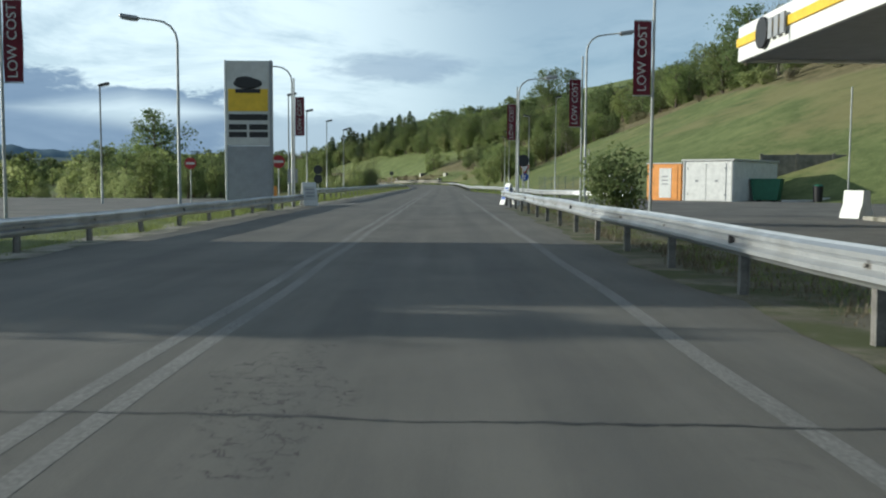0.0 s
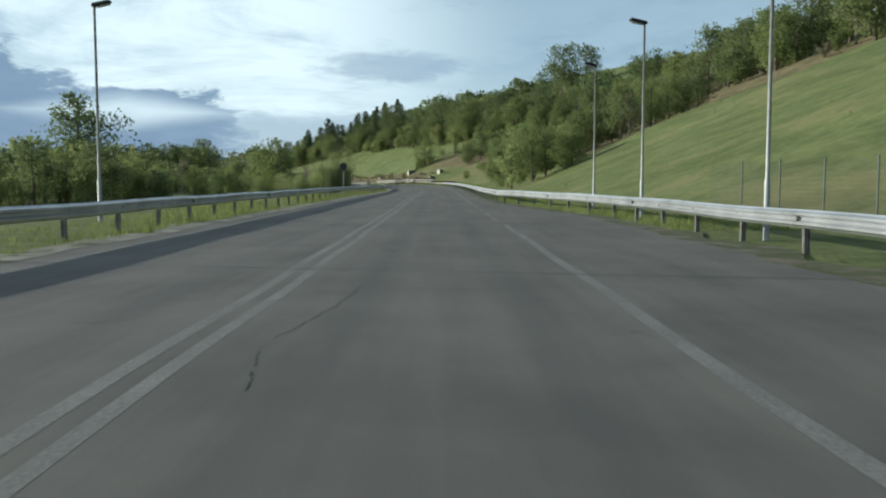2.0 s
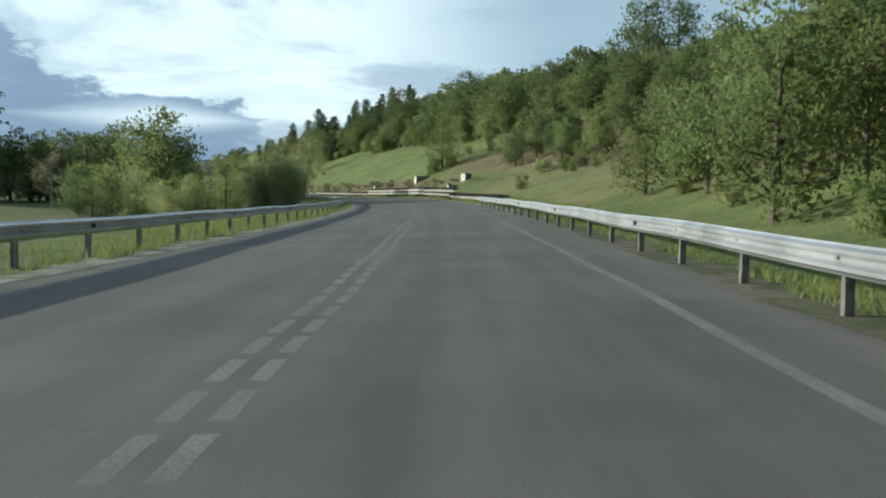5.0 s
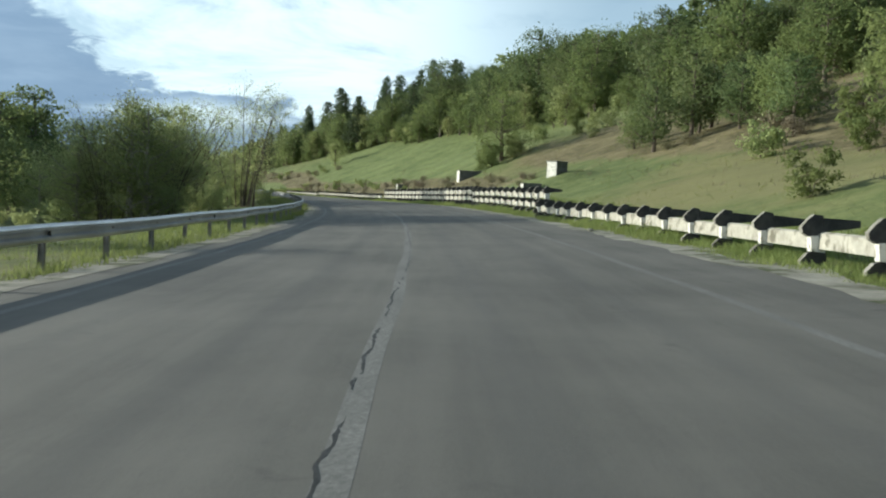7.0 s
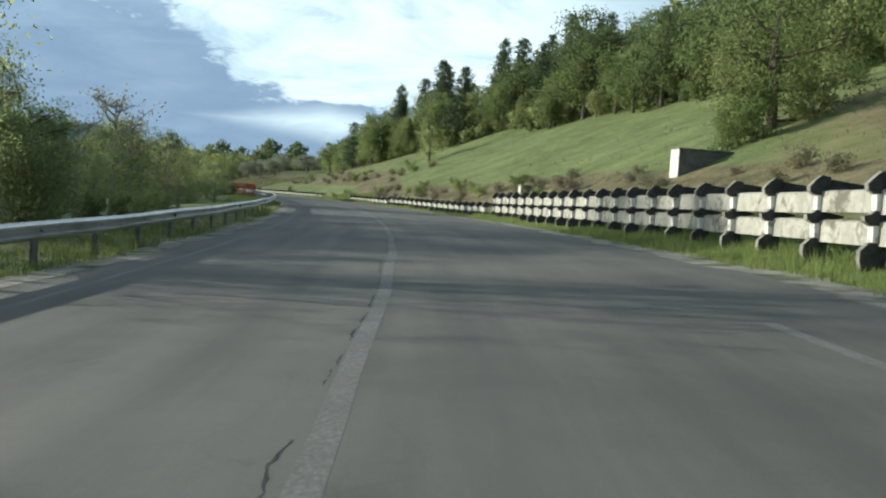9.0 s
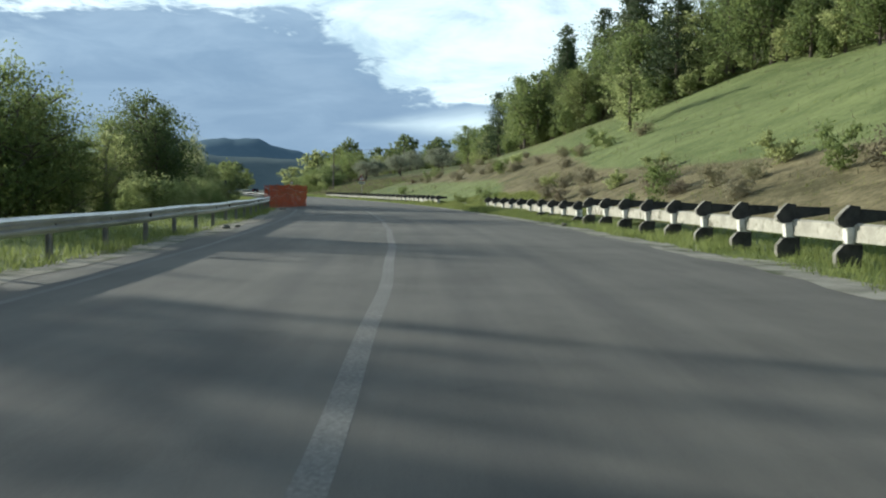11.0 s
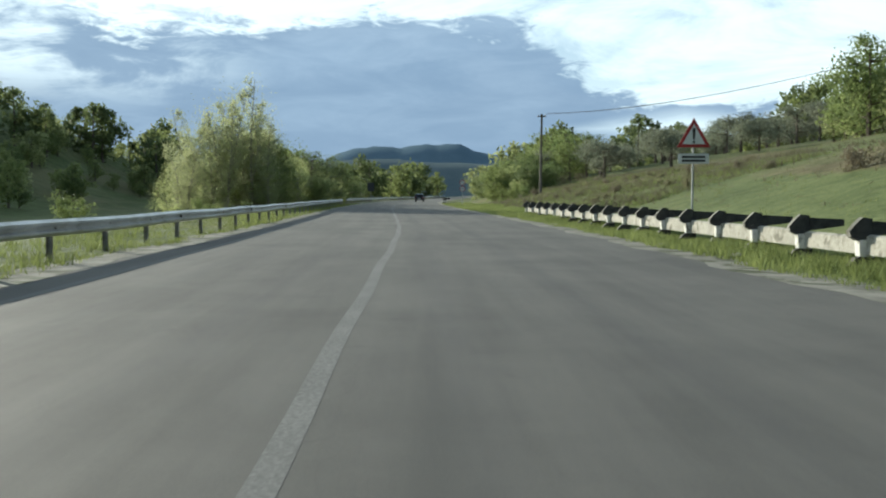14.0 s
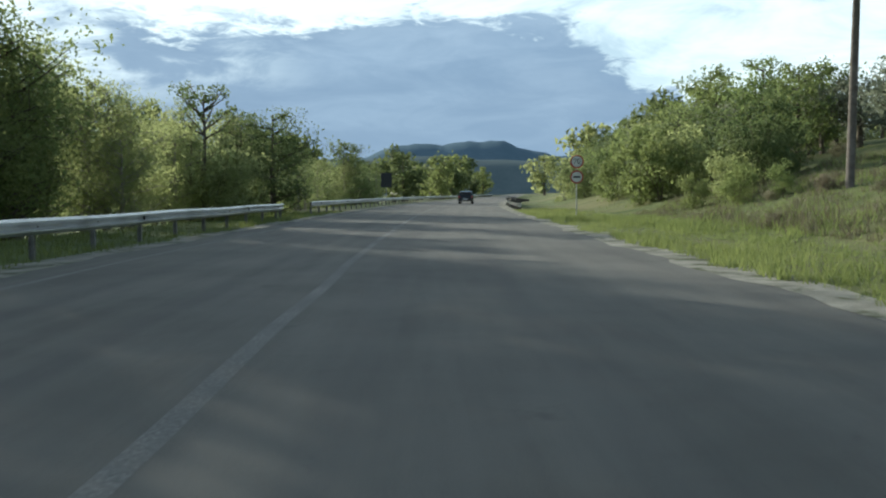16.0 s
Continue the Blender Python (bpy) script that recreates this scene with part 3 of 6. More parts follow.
def barrier_post_mesh(rows):
    """Concrete slab post: a beaked foot, a waist and a beaked head with a long tail for each beam; dark paint on the
    beaks, white on the waists, sunlight put pale on the road edges, shade put dark on the tails.
    """
    bm = bmesh.new()

    def slab(outline, dark, half=0.06):
        a, b = [bm.verts.new((x, -half, z)) for x, z in outline], [bm.verts.new((x, half, z)) for x, z in outline]
        made = [bm.faces.new(a), bm.faces.new(b[::-1])]
        for k in range(len(a)):
            j = (k + 1) % len(a)
            made.append(bm.faces.new((a[j], a[k], b[k], b[j])))
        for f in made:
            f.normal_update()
            # edges turned to the road get pale concrete as if the sun struck them
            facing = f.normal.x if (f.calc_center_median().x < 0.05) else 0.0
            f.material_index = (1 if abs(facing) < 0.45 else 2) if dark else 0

    slab([(-0.2, -0.3), (0.16, -0.3), (0.16, 0.22), (-0.04, 0.24), (-0.16, 0.2), (-0.27, 0.08), (-0.27, -0.05)], True)
    for r in range(rows):
        z = 0.5 * r
        slab([(-0.1, z + 0.23), (0.13, z + 0.21), (0.13, z + 0.5), (-0.12, z + 0.49)], False, 0.075)
        last = r == rows - 1
        top = z + (0.82 if last else 0.73)
        reach = 0.74 if last else 0.42
        slab([(-0.14, z + 0.48), (0.1, z + 0.5), (0.1, top + 0.01), (-0.06, top + 0.03), (-0.17, top - 0.07), (-0.27, z + 0.63), (-0.25, z + 0.54)], True)
        # the tail is bare concrete, its shade put in as black
        slab([(0.1, z + 0.55), (reach, z + 0.63), (reach, top - 0.07), (0.12, top - 0.03)], True, 0.05)
    bmesh.ops.recalc_face_normals(bm, faces=bm.faces)
    me = bpy.data.meshes.new("post")
    bm.to_mesh(me)
    bm.free()
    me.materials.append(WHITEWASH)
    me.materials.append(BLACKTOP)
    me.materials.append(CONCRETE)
    return me


BARRIER_POSTS = {r: barrier_post_mesh(r) for r in (1, 2)}


def concrete_barrier(s0, s1, d, rows, step=2.2, plank=0.28, lift=0.0):
    """Old concrete barrier of slab posts and plank beams, beaks towards the road on its left."""
    x0, y0, _ = spot(s0, d)
    words = {1: "low old concrete barrier with black and white posts", 2: "tall two-beam old concrete barrier with black and white posts"}
    root = thing("concrete_barrier", words[rows], "barrier", Matrix.Translation((x0, y0, 0)))
    rnd = random.Random(int(s0))
    marks = list(np.arange(s0, s1, step))
    for i, s in enumerate(marks):
        x, y, z = spot(s, d)
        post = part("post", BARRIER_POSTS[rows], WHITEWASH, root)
        post.matrix_basis = Matrix.Translation((x - x0, y - y0, z + lift)) @ Matrix.Rotation(heading(s), 4, "Z") @ Euler((rnd.uniform(-.03, .03), rnd.uniform(-.04, .04), rnd.uniform(-.04, .04))).to_matrix().to_4x4()
        if i == len(marks) - 1:
            break
        e = marks[i + 1]
        for r in range(rows):
            bm = bmesh.new()
            low, high = lift + 0.5 * r + 0.535 - plank + rnd.uniform(-.02, .02), lift + 0.5 * r + 0.535 + rnd.uniform(-.02, .02)
            ax, ay, az = spot(s, d + 0.06)
            bx, by, bz = spot(e, d + 0.06)
            a, b = Vector((ax - x0, ay - y0, az)), Vector((bx - x0, by - y0, bz))
            way = (b - a).normalized()
            side = Vector((way.y, -way.x, 0)) * 0.055
            cs = [bm.verts.new(p + o + Vector((0, 0, h))) for p in (a, b) for o, h in ((-side, low), (side, low), (side, high), (side * 0.3, high + .03), (-side, high))]
            for k in range(5):
                j = (k + 1) % 5
                bm.faces.new((cs[k], cs[j], cs[5 + j], cs[5 + k]))
            bm.faces.new(cs[:5][::-1])
            bm.faces.new(cs[5:])
            bmesh.ops.recalc_face_normals(bm, faces=bm.faces)
            part("beam", bm, PALE_CONCRETE, root)
    return root


ramp = lambda s: float(np.interp(s, [50, 55, 60, 92, 102, 112, 238], [12.5, 9.6, 8.3, 7.8, 6.7, 5.2, 5.15]))  # noqa: E731
guardrail(50, 402, -5.7, 1)
guardrail(412, 545, lambda s: -5.9 - .5 * max(0.0, s - 541) ** 1.5 / 8, 1)
guardrail(553, 900, -6.3, 1)
guardrail(-40, 45.4, -5.1, 1, top=0.58)
guardrail(-30, 47.5, 5.1, -1)
guardrail(50, 223, ramp, -1, top=.72)
concrete_barrier(225, 263, 7.0, 1)
concrete_barrier(263, 287.5, 7.4, 2, 1.95, lift=.12)
concrete_barrier(287.5, 336, 7.7, 2, 1.95, plank=.36, lift=.2)
concrete_barrier(336, 377, 7.5, 1, lift=.16)
concrete_barrier(378.8, 399, 7.9, 1)
concrete_barrier(417, 490.5, 7.9, 1)
stump = thing("concrete_post", "broken whitewashed stump of a concrete post", "post", Matrix.Translation(spot(408, 8.2)) @ Matrix.Rotation(heading(408), 4, "Z"))
bm = bmesh.new()
solid(bm, [(-.14, -.2), (.16, -.2), (.14, .3), (.05, .42), (-.04, .33), (-.12, .38)], -.07, .07)
part("stump", bm, WHITEWASH, stump)
concrete_barrier(566, 600, 6.8, 1)


# ------------------------------------------------------------------ plants
def leaf_mesh(name, points, sizes, material, seed, puff, flat=0.0, slim=0.75):
    """Many small leaves, each a pointed blade."""
    rng = np.random.default_rng(seed)
    n = len(points)
    a = rng.normal(size=(n, 3))
    a[:, 2] *= 1 - flat
    a /= np.linalg.norm(a, axis=1)[:, None]
    b = np.cross(a, rng.normal(size=(n, 3)))
    b /= np.linalg.norm(b, axis=1)[:, None]
    c = np.cross(a, b)
    half = sizes[:, None] / 2
    v = np.stack([points - a * half + b * half * slim * 0.5, points - b * half * slim + a * half * 0.15, points + a * half], 1).reshape(-1, 3)
    me = bpy.data.meshes.new(name)
    me.vertices.add(3 * n)
    me.vertices.foreach_set("co", v.ravel())
    me.loops.add(3 * n)
    me.loops.foreach_set("vertex_index", np.arange(3 * n))
    me.polygons.add(n)
    me.polygons.foreach_set("loop_start", np.arange(0, 3 * n, 3))
    me.polygons.foreach_set("loop_total", np.full(n, 3))
    me.update(calc_edges=True)
    puff = puff / (np.linalg.norm(puff, axis=1)[:, None] + 1e-6)
    me.attributes.new("puff", "FLOAT_VECTOR", "POINT").data.foreach_set("vector", np.repeat(puff, 3, 0).ravel())
    me.materials.append(material)
    return me


def grow(seed, height, spread, base, limbs, twigs, stems=1, lean=0.15, up=0.6, trunk=0.03, top_shape=1.0):
    """Bars of a tree: trunk(s), limbs and twigs. Returns the bmesh and the ends on which leaves sit."""
    rnd = random.Random(seed)
    bm = bmesh.new()
    ends = []
    sides = 6 if stems == 1 or height > 4 else 3
    for k in range(stems):
        turn = rnd.uniform(0, 6.28)
        out = (0 if stems == 1 else spread * rnd.uniform(0.3, 0.8))
        foot = Vector((math.cos(turn), math.sin(turn), 0)) * (0 if stems < 9 else rnd.uniform(0.1, 0.22) * spread)
        h = height * (1 if k == 0 else rnd.uniform(0.7, 0.97))
        pts = []
        for i in range(6):
            f = i / 5
            pts.append(foot + Vector((math.cos(turn) * out * f ** 1.3 + rnd.uniform(-1, 1) * lean * h * 0.06, math.sin(turn) * out * f ** 1.3 + rnd.uniform(-1, 1) * lean * h * 0.06, h * f * 0.93 - (0.3 if i == 0 else 0))))
        r0 = trunk * h / (1 if stems == 1 else 2.2)
        tube(bm, pts, [r0 * (1 - 0.85 * i / 5) for i in range(6)], sides)
        for j in range(limbs):
            f = base + (0.97 - base) * (j + rnd.random()) / limbs
            i = min(int(f * 5), 4)
            p = pts[i].lerp(pts[i + 1], f * 5 - i)
            g = (f - base) / (1 - base)
            reach = spread * (0.35 + 0.65 * math.sin(math.pi * min(1, 0.25 + 0.75 * g) ** top_shape)) * rnd.uniform(0.7, 1.1) * (1 if stems == 1 else 0.5)
            a = rnd.uniform(0, 6.28)
            q = p + Vector((math.cos(a) * reach, math.sin(a) * reach, reach * up * rnd.uniform(0.3, 1.1)))
            mid = p.lerp(q, 0.5) + Vector((rnd.uniform(-.1, .1), rnd.uniform(-.1, .1), -0.06)) * reach
            tube(bm, [p, mid, q], [r0 * 0.32, r0 * 0.2, r0 * 0.06], 4 if sides > 3 else 3, False)
            ends.append((q, reach * 0.42))
            ends.append((mid, reach * 0.3))
            for _ in range(twigs):
                c = p.lerp(q, rnd.uniform(0.4, 1.0))
                e = c + Vector((rnd.uniform(-1, 1), rnd.uniform(-1, 1), rnd.uniform(-0.3, 0.9))) * reach * 0.42
                tube(bm, [c, e], [r0 * 0.1, r0 * 0.03], 3, False)
                ends.append((e, reach * 0.26))
        ends.append((pts[-1], spread * 0.22))
    return bm, ends


def tree(name, label, seed, height, spread, base, limbs, twigs, leaves, size, leaf, bark, category="tree", fluff=1.0, full=0.0, **more):
    """A tree at the origin: trunk with its limbs, and a crown of leaves."""
    rng = np.random.default_rng(seed)
    root = thing(name, label, category)
    bm, ends = grow(seed, height, spread, base, limbs, twigs, **more)
    part("trunk", bm, bark, root)
    which = rng.choice(len(ends), leaves, p=np.array([r for _, r in ends]) / sum(r for _, r in ends))
    centres = np.array([e[0] for e in ends])[which]
    radii = np.array([e[1] for e in ends])[which]
    off = rng.normal(size=(leaves, 3))
    off *= (rng.random(leaves) ** 0.5 / np.linalg.norm(off, axis=1))[:, None]
    pts = centres + off * radii[:, None] * fluff * np.array([1, 1, 0.75])
    k = int(leaves * full)
    if k:
        ball = rng.normal(size=(k, 3))
        ball *= (rng.random(k) ** 0.28 / np.linalg.norm(ball, axis=1))[:, None]
        lumps = 1 + 0.22 * np.sin(ball[:, 0] * 5 + seed) * np.cos(ball[:, 2] * 6) + 0.15 * np.sin(ball[:, 1] * 8 + 2 * seed)
        pts[:k] = ball * lumps[:, None] * np.array([spread * .86, spread * .86, height * .43]) + np.array([0, 0, height * .52])
    pts[:, 2] = np.maximum(pts[:, 2], 0.05)
    # leaves turn outwards from their own clump and from the whole crown
    puff = off / (np.linalg.norm(off, axis=1)[:, None] + 1e-6)
    whole = (pts - np.array([0, 0, height * .42])) / np.array([spread, spread, height * .5])
    puff[:k] = 0
    puff = puff + 1.1 * whole + np.array([0, 0, 0.25])
    part("crown", leaf_mesh("crown", pts, size * rng.uniform(0.6, 1.35, leaves), leaf, seed, puff), leaf, root)
    return root


def conifer(label, seed, height, spread, leaves, size):
    root = thing("pine_tree", label, "tree")
    rnd, rng = random.Random(seed), np.random.default_rng(seed)
    bm = bmesh.new()
    tube(bm, [(0, 0, -0.3), (0.05, 0, height * 0.5), (0, 0.05, height)], [height * 0.018, height * 0.011, 0.02], 6)
    pts = []
    n = int(height * 5)
    for i in range(n):
        f = 0.12 + 0.86 * (i / n)
        reach = spread * (1 - f) ** 0.75 * rnd.uniform(0.6, 1.15) + 0.25
        a = i * 2.4 + rnd.uniform(-.4, .4)
        p = Vector((0, 0, height * f))
        q = p + Vector((math.cos(a) * reach, math.sin(a) * reach, reach * rnd.uniform(-0.15, 0.35)))
        tube(bm, [p, q], [0.04, 0.012], 3, False)
        k = max(4, int(leaves / n * (0.4 + 1.2 * (1 - f))))
        u = rng.uniform(0.25, 1.08, (k, 1))
        pts.append(np.array(p) + (np.array(q) - np.array(p)) * u + rng.normal(size=(k, 3)) * (0.12 + 0.1 * reach))
    part("trunk", bm, BARK, root)
    pts = np.concatenate(pts)
    part("crown", leaf_mesh("crown", pts, size * rng.uniform(0.7, 1.4, len(pts)), LEAF_PINE, seed, pts * np.array([1, 1, 0]) + np.array([0, 0, 0.6]), 0.4, 0.5), LEAF_PINE, root)
    return root


KINDS = {
    "oak": [tree("oak_tree", "dark green broadleaf tree in the hillside wood", 10 + k, 10.5 + k, 4.2 + .3 * k, .1, 15, 4, 3300, .5, LEAF_DARK, BARK, fluff=1.3, full=.4) for k in range(3)],
    "green": [tree("broadleaf_tree", "fresh green broadleaf tree with a full crown", 20 + k, 9 + k, 3.7 + .3 * k, .08, 15, 4, 3300, .44, LEAF_MID, BARK, fluff=1.3, full=.4) for k in range(3)],
    "spring": [tree("spring_tree", "light yellow-green tree with new spring leaves", 30 + k, 7 + k, 2.8 + .2 * k, .06, 14, 4, 2900, .34, LEAF_SPRING, BARK, fluff=1.25, full=.35) for k in range(3)],
    "bare": [tree("budding_tree", "nearly bare grey-brown tree with budding twigs", 40 + k, 9.5 + k, 3.4, .15, 16, 9, 1200, .33, LEAF_BUD, PALE_BARK, fluff=1.2, up=1.0) for k in range(2)],
    "pine": [conifer("tall dark pine on the wooded slope", 50 + k, 12.0 + 1.5 * k, 3.3, 5600, .38) for k in range(2)],
    "olive": [tree("olive_tree", "grey-green olive tree with a low round crown", 60 + k, 4.4 + .4 * k, 2.9, .3, 12, 5, 2600, .28, LEAF_GREY, BARK, trunk=.05, up=.4, fluff=1.3) for k in range(2)],
    "bush": [tree("bush", ("light yellow-green leafy bush", "leafy green bush among grass", "dense leafy green bush")[k], 70 + k, 2.6 + .4 * k, 2.1, .03, 5, 2, 1400, .27, LEAF_MID if k else LEAF_SPRING, BARK, "bush", stems=4, trunk=.02, fluff=1.65) for k in range(3)],
    "scrub": [tree("scrub_bush", "dry brownish thorn scrub", 80 + k, 1.7, 1.9, .03, 6, 2, 1100, .2, LEAF_SCRUB if k else LEAF_BUD, PALE_BARK, "bush", stems=4, trunk=.018, fluff=1.5) for k in range(2)],
    "willow": [tree("willow_tree", "tall many-stemmed willow with thin new leaves", 90 + k, 8.5, 3.6, .12, 8, 6, 9500, .09, LEAF_SPRING, BARK, stems=13, trunk=.013, up=1.3, fluff=1.35) for k in range(2)],
    "poplar": [tree("poplar_tree", "tall upright poplar with sparse pale leaves", 95 + k, 13.4, 3.1, .04, 24, 8, 9000, .19, LEAF_POPLAR, PALE_BARK, stems=3, trunk=.02, up=1.5, fluff=1.5, full=.15) for k in range(2)],
}
KINDS["far_oak"] = [tree("oak_tree", "dark green broadleaf tree deep in the wood", 110 + k, 10.5 + k, 4.3, .1, 7, 1, 760, 1.1, LEAF_DARK, BARK, fluff=1.4, full=.45) for k in range(2)]
KINDS["far_green"] = [tree("broadleaf_tree", "fresh green broadleaf tree deep in the wood", 120 + k, 9.5 + k, 3.9, .08, 7, 1, 760, 1.0, LEAF_MID, BARK, fluff=1.4, full=.45) for k in range(2)]
KINDS["far_pine"] = [conifer("dark pine deep in the wood", 130, 13, 3.4, 1100, .95)]
KINDS["far_spring"] = [tree("spring_tree", "light green spring tree in the valley", 140, 8, 3.2, .06, 7, 1, 720, .85, LEAF_SPRING, BARK, fluff=1.4, full=.45)]
KINDS["light"] = [tree("spring_tree", "airy yellow-green tree with new spring leaves", 160 + k, 7.5 + k, 2.9, .05, 15, 5, 1900, .34, LEAF_SPRING, PALE_BARK, fluff=1.35, full=.15) for k in range(2)]
KINDS["umbrella"] = [tree("umbrella_pine", "umbrella pine, on the skyline and as an unseen shadow caster", 150, 11, 4.2, .68, 12, 3, 1200, .8, LEAF_DARK, BARK, up=.25, fluff=1.2)]
# the same kinds with finer leaves, for those that stand beside the road
KINDS["near_light"] = [tree("spring_tree", "airy light green tree with small new leaves", 170 + k, 7.5 + k, 2.9, .05, 16, 7, 6500, .17, LEAF_SPRING, PALE_BARK, fluff=1.5, full=.2) for k in range(2)]
KINDS["near_green"] = [tree("broadleaf_tree", "fresh green broadleaf tree beside the road", 175 + k, 8 + k, 3.4, .06, 16, 6, 7000, .2, LEAF_MID, BARK, fluff=1.5, full=.4) for k in range(2)]
KINDS["near_bush"] = [tree("bush", ("leafy olive green bush beside the road", "dense leafy green bush beside the road")[k], 180 + k, 2.8, 2.1, .03, 5, 2, 2700, .16, (LEAF_SPRING, LEAF_MID)[k], BARK, "bush", stems=4, trunk=.02, fluff=1.7) for k in range(2)]
KINDS["near_oak"] = [tree("oak_tree", "dark green broadleaf tree at the edge of the wood", 190 + k, 10 + k, 4.1, .08, 16, 5, 7500, .27, LEAF_DARK, BARK, fluff=1.35, full=.4) for k in range(2)]
KINDS["thicket"] = [tree("bush", "dense dark green thicket below the olive grove", 195 + k, 2.8, 2.1, .03, 5, 3, 2900, .15, LEAF_DARK, BARK, "bush", stems=4, trunk=.02, fluff=1.7) for k in range(2)]
KINDS["near_dark"] = [tree("broadleaf_tree", "dense dark grey-green round-topped tree beside the road", 185, 6.6, 2.5, .04, 14, 5, 6000, .19, LEAF_DARK, BARK, fluff=1.4, full=.6)]
KINDS["crooked"] = [tree("crooked_tree", "small dark tree with stubby crooked branches at its top", 186, 6.4, 1.6, .66, 15, 3, 700, .2, LEAF_DARK, BARK, up=1.1, fluff=.7, trunk=.028)]
_used = set()


def plant(kind, s, d, scale=1.0, seed=0, group="", tall=1.0, sink=0.0):
    """Sets a plant of a kind at a place along the road."""
    rnd = random.Random(f"{kind} {s:.1f} {d:.1f} {seed}")
    ob = rnd.choice(KINDS[kind])
    x, y, z = spot(s, d)
    m = Matrix.Translation((x, y, z - 0.1 - sink)) @ Matrix.Rotation(rnd.uniform(0, 6.28), 4, "Z")
    size = scale * rnd.uniform(0.88, 1.12)
    if ob.name not in _used:
        _used.add(ob.name)
        made = ob
        made.matrix_basis = m
    else:
        made = copy_thing(ob, m)
    made.scale = (size, size, size * tall * rnd.uniform(.92, 1.1))
    if group:
        tagged(made, group=group)
    return made


def belt(kinds, s0, s1, d0, d1, count, scale, seed, group, tall=1.0):
    """Scatters plants over a strip; d0 and d1 may change with s."""
    rnd = random.Random(seed)
    for i in range(count):
        s = s0 + (s1 - s0) * (i + rnd.random()) / count
        a, b = (f(s) if callable(f) else f for f in (d0, d1))
        d = a + (b - a) * rnd.random() ** 0.8
        plant(rnd.choice(kinds), s, d, scale * rnd.uniform(0.75, 1.2), i, group, tall)


def far_wood(name, label, strips):
    """Woods too far off to count: all their trees joined into one object."""
    verts, sizes, slots, mats, base = [], [], [], [], 0
    loops, puffs = [], []
    for kinds, s0, s1, d0, d1, count, scale, seed in strips:
        rnd = random.Random(seed)
        for i in range(count):
            s = s0 + (s1 - s0) * (i + rnd.random()) / count
            ob = rnd.choice(KINDS[rnd.choice(kinds)])
            k = scale * rnd.uniform(.68, 1.3)
            a, b = (f(s) if callable(f) else f for f in (d0, d1))
            m = Matrix.Translation(spot(s, a + (b - a) * rnd.random())) @ Matrix.Rotation(rnd.uniform(0, 6.28), 4, "Z") @ Matrix.Diagonal((k, k, k * rnd.uniform(.9, 1.12), 1))
            for child in ob.children:
                me = child.data
                co = np.empty(len(me.vertices) * 3)
                me.vertices.foreach_get("co", co)
                mm = np.array(m)
                verts.append(co.reshape(-1, 3) @ mm[:3, :3].T + mm[:3, 3])
                idx = np.empty(len(me.loops), int)
                me.loops.foreach_get("vertex_index", idx)
                loops.append(idx + base)
                base += len(me.vertices)
                way = np.zeros(len(me.vertices) * 3)
                if "puff" in me.attributes:
                    me.attributes["puff"].data.foreach_get("vector", way)
                puffs.append(way.reshape(-1, 3) @ mm[:3, :3].T / k)
                tot = np.empty(len(me.polygons), int)
                me.polygons.foreach_get("loop_total", tot)
                sizes.append(tot)
                mat = me.materials[0]
                if mat not in mats:
                    mats.append(mat)
                slots.append(np.full(len(tot), mats.index(mat)))
    verts, loops, sizes, slots = (np.concatenate(v) for v in (verts, loops, sizes, slots))
    me = bpy.data.meshes.new(name)
    me.vertices.add(len(verts))
    me.vertices.foreach_set("co", verts.ravel())
    me.loops.add(len(loops))
    me.loops.foreach_set("vertex_index", loops)
    me.polygons.add(len(sizes))
    me.polygons.foreach_set("loop_start", np.concatenate([[0], np.cumsum(sizes)[:-1]]))
    me.polygons.foreach_set("loop_total", sizes)
    for mat in mats:
        me.materials.append(mat)
    me.polygons.foreach_set("material_index", slots)
    me.update(calc_edges=True)
    me.attributes.new("puff", "FLOAT_VECTOR", "POINT").data.foreach_set("vector", np.concatenate(puffs).ravel())
    return tagged(new(name, me), label, "woodland", kind="stuff")


WOOD_S, WOOD_D = [0, 60, 130, 190, 240, 300, 350, 405, 425, 445, 460, 520], [74, 62, 58, 54, 50, 46, 42, 42, 38, 33, 31, 40]
edge = lambda s: float(np.interp(s, WOOD_S, WOOD_D))  # noqa: E731
WOOD = "trees of the hillside wood"
# the wood on the hillside
belt(["oak", "bare", "bare", "green", "bare"], -10, 190, edge, lambda s: edge(s) + 12, 50, 1.0, 1, WOOD)
belt(["far_oak", "bare", "bare", "far_oak"], -10, 190, lambda s: edge(s) + 10, lambda s: edge(s) + 36, 80, .9, 31, WOOD)
belt(["oak", "green", "oak", "bare", "oak"], 190, 340, edge, lambda s: edge(s) + 10, 50, .82, 2, WOOD)
belt(["far_oak", "far_green", "far_oak", "bare"], 190, 340, lambda s: edge(s) + 8, lambda s: edge(s) + 24, 60, .72, 32, WOOD)
belt(["near_oak", "near_green", "near_oak", "near_green", "spring"], 340, 408, edge, lambda s: edge(s) + 12, 36, 1.22, 3, WOOD)
belt(["pine", "near_oak", "pine", "near_green"], 410, 430, lambda s: edge(s) + 1, lambda s: edge(s) + 12, 14, 1.14, 68, WOOD)
for s, d, k in ((345, 78, 1.3), (350, 73, 1.15), (336, 72, 1.1), (341, 84, 1.25)):
    plant("oak", s, d, k, group=WOOD)
belt(["far_oak", "far_green"], 340, 430, lambda s: edge(s) + 9, lambda s: edge(s) + 24, 50, .95, 33, WOOD)
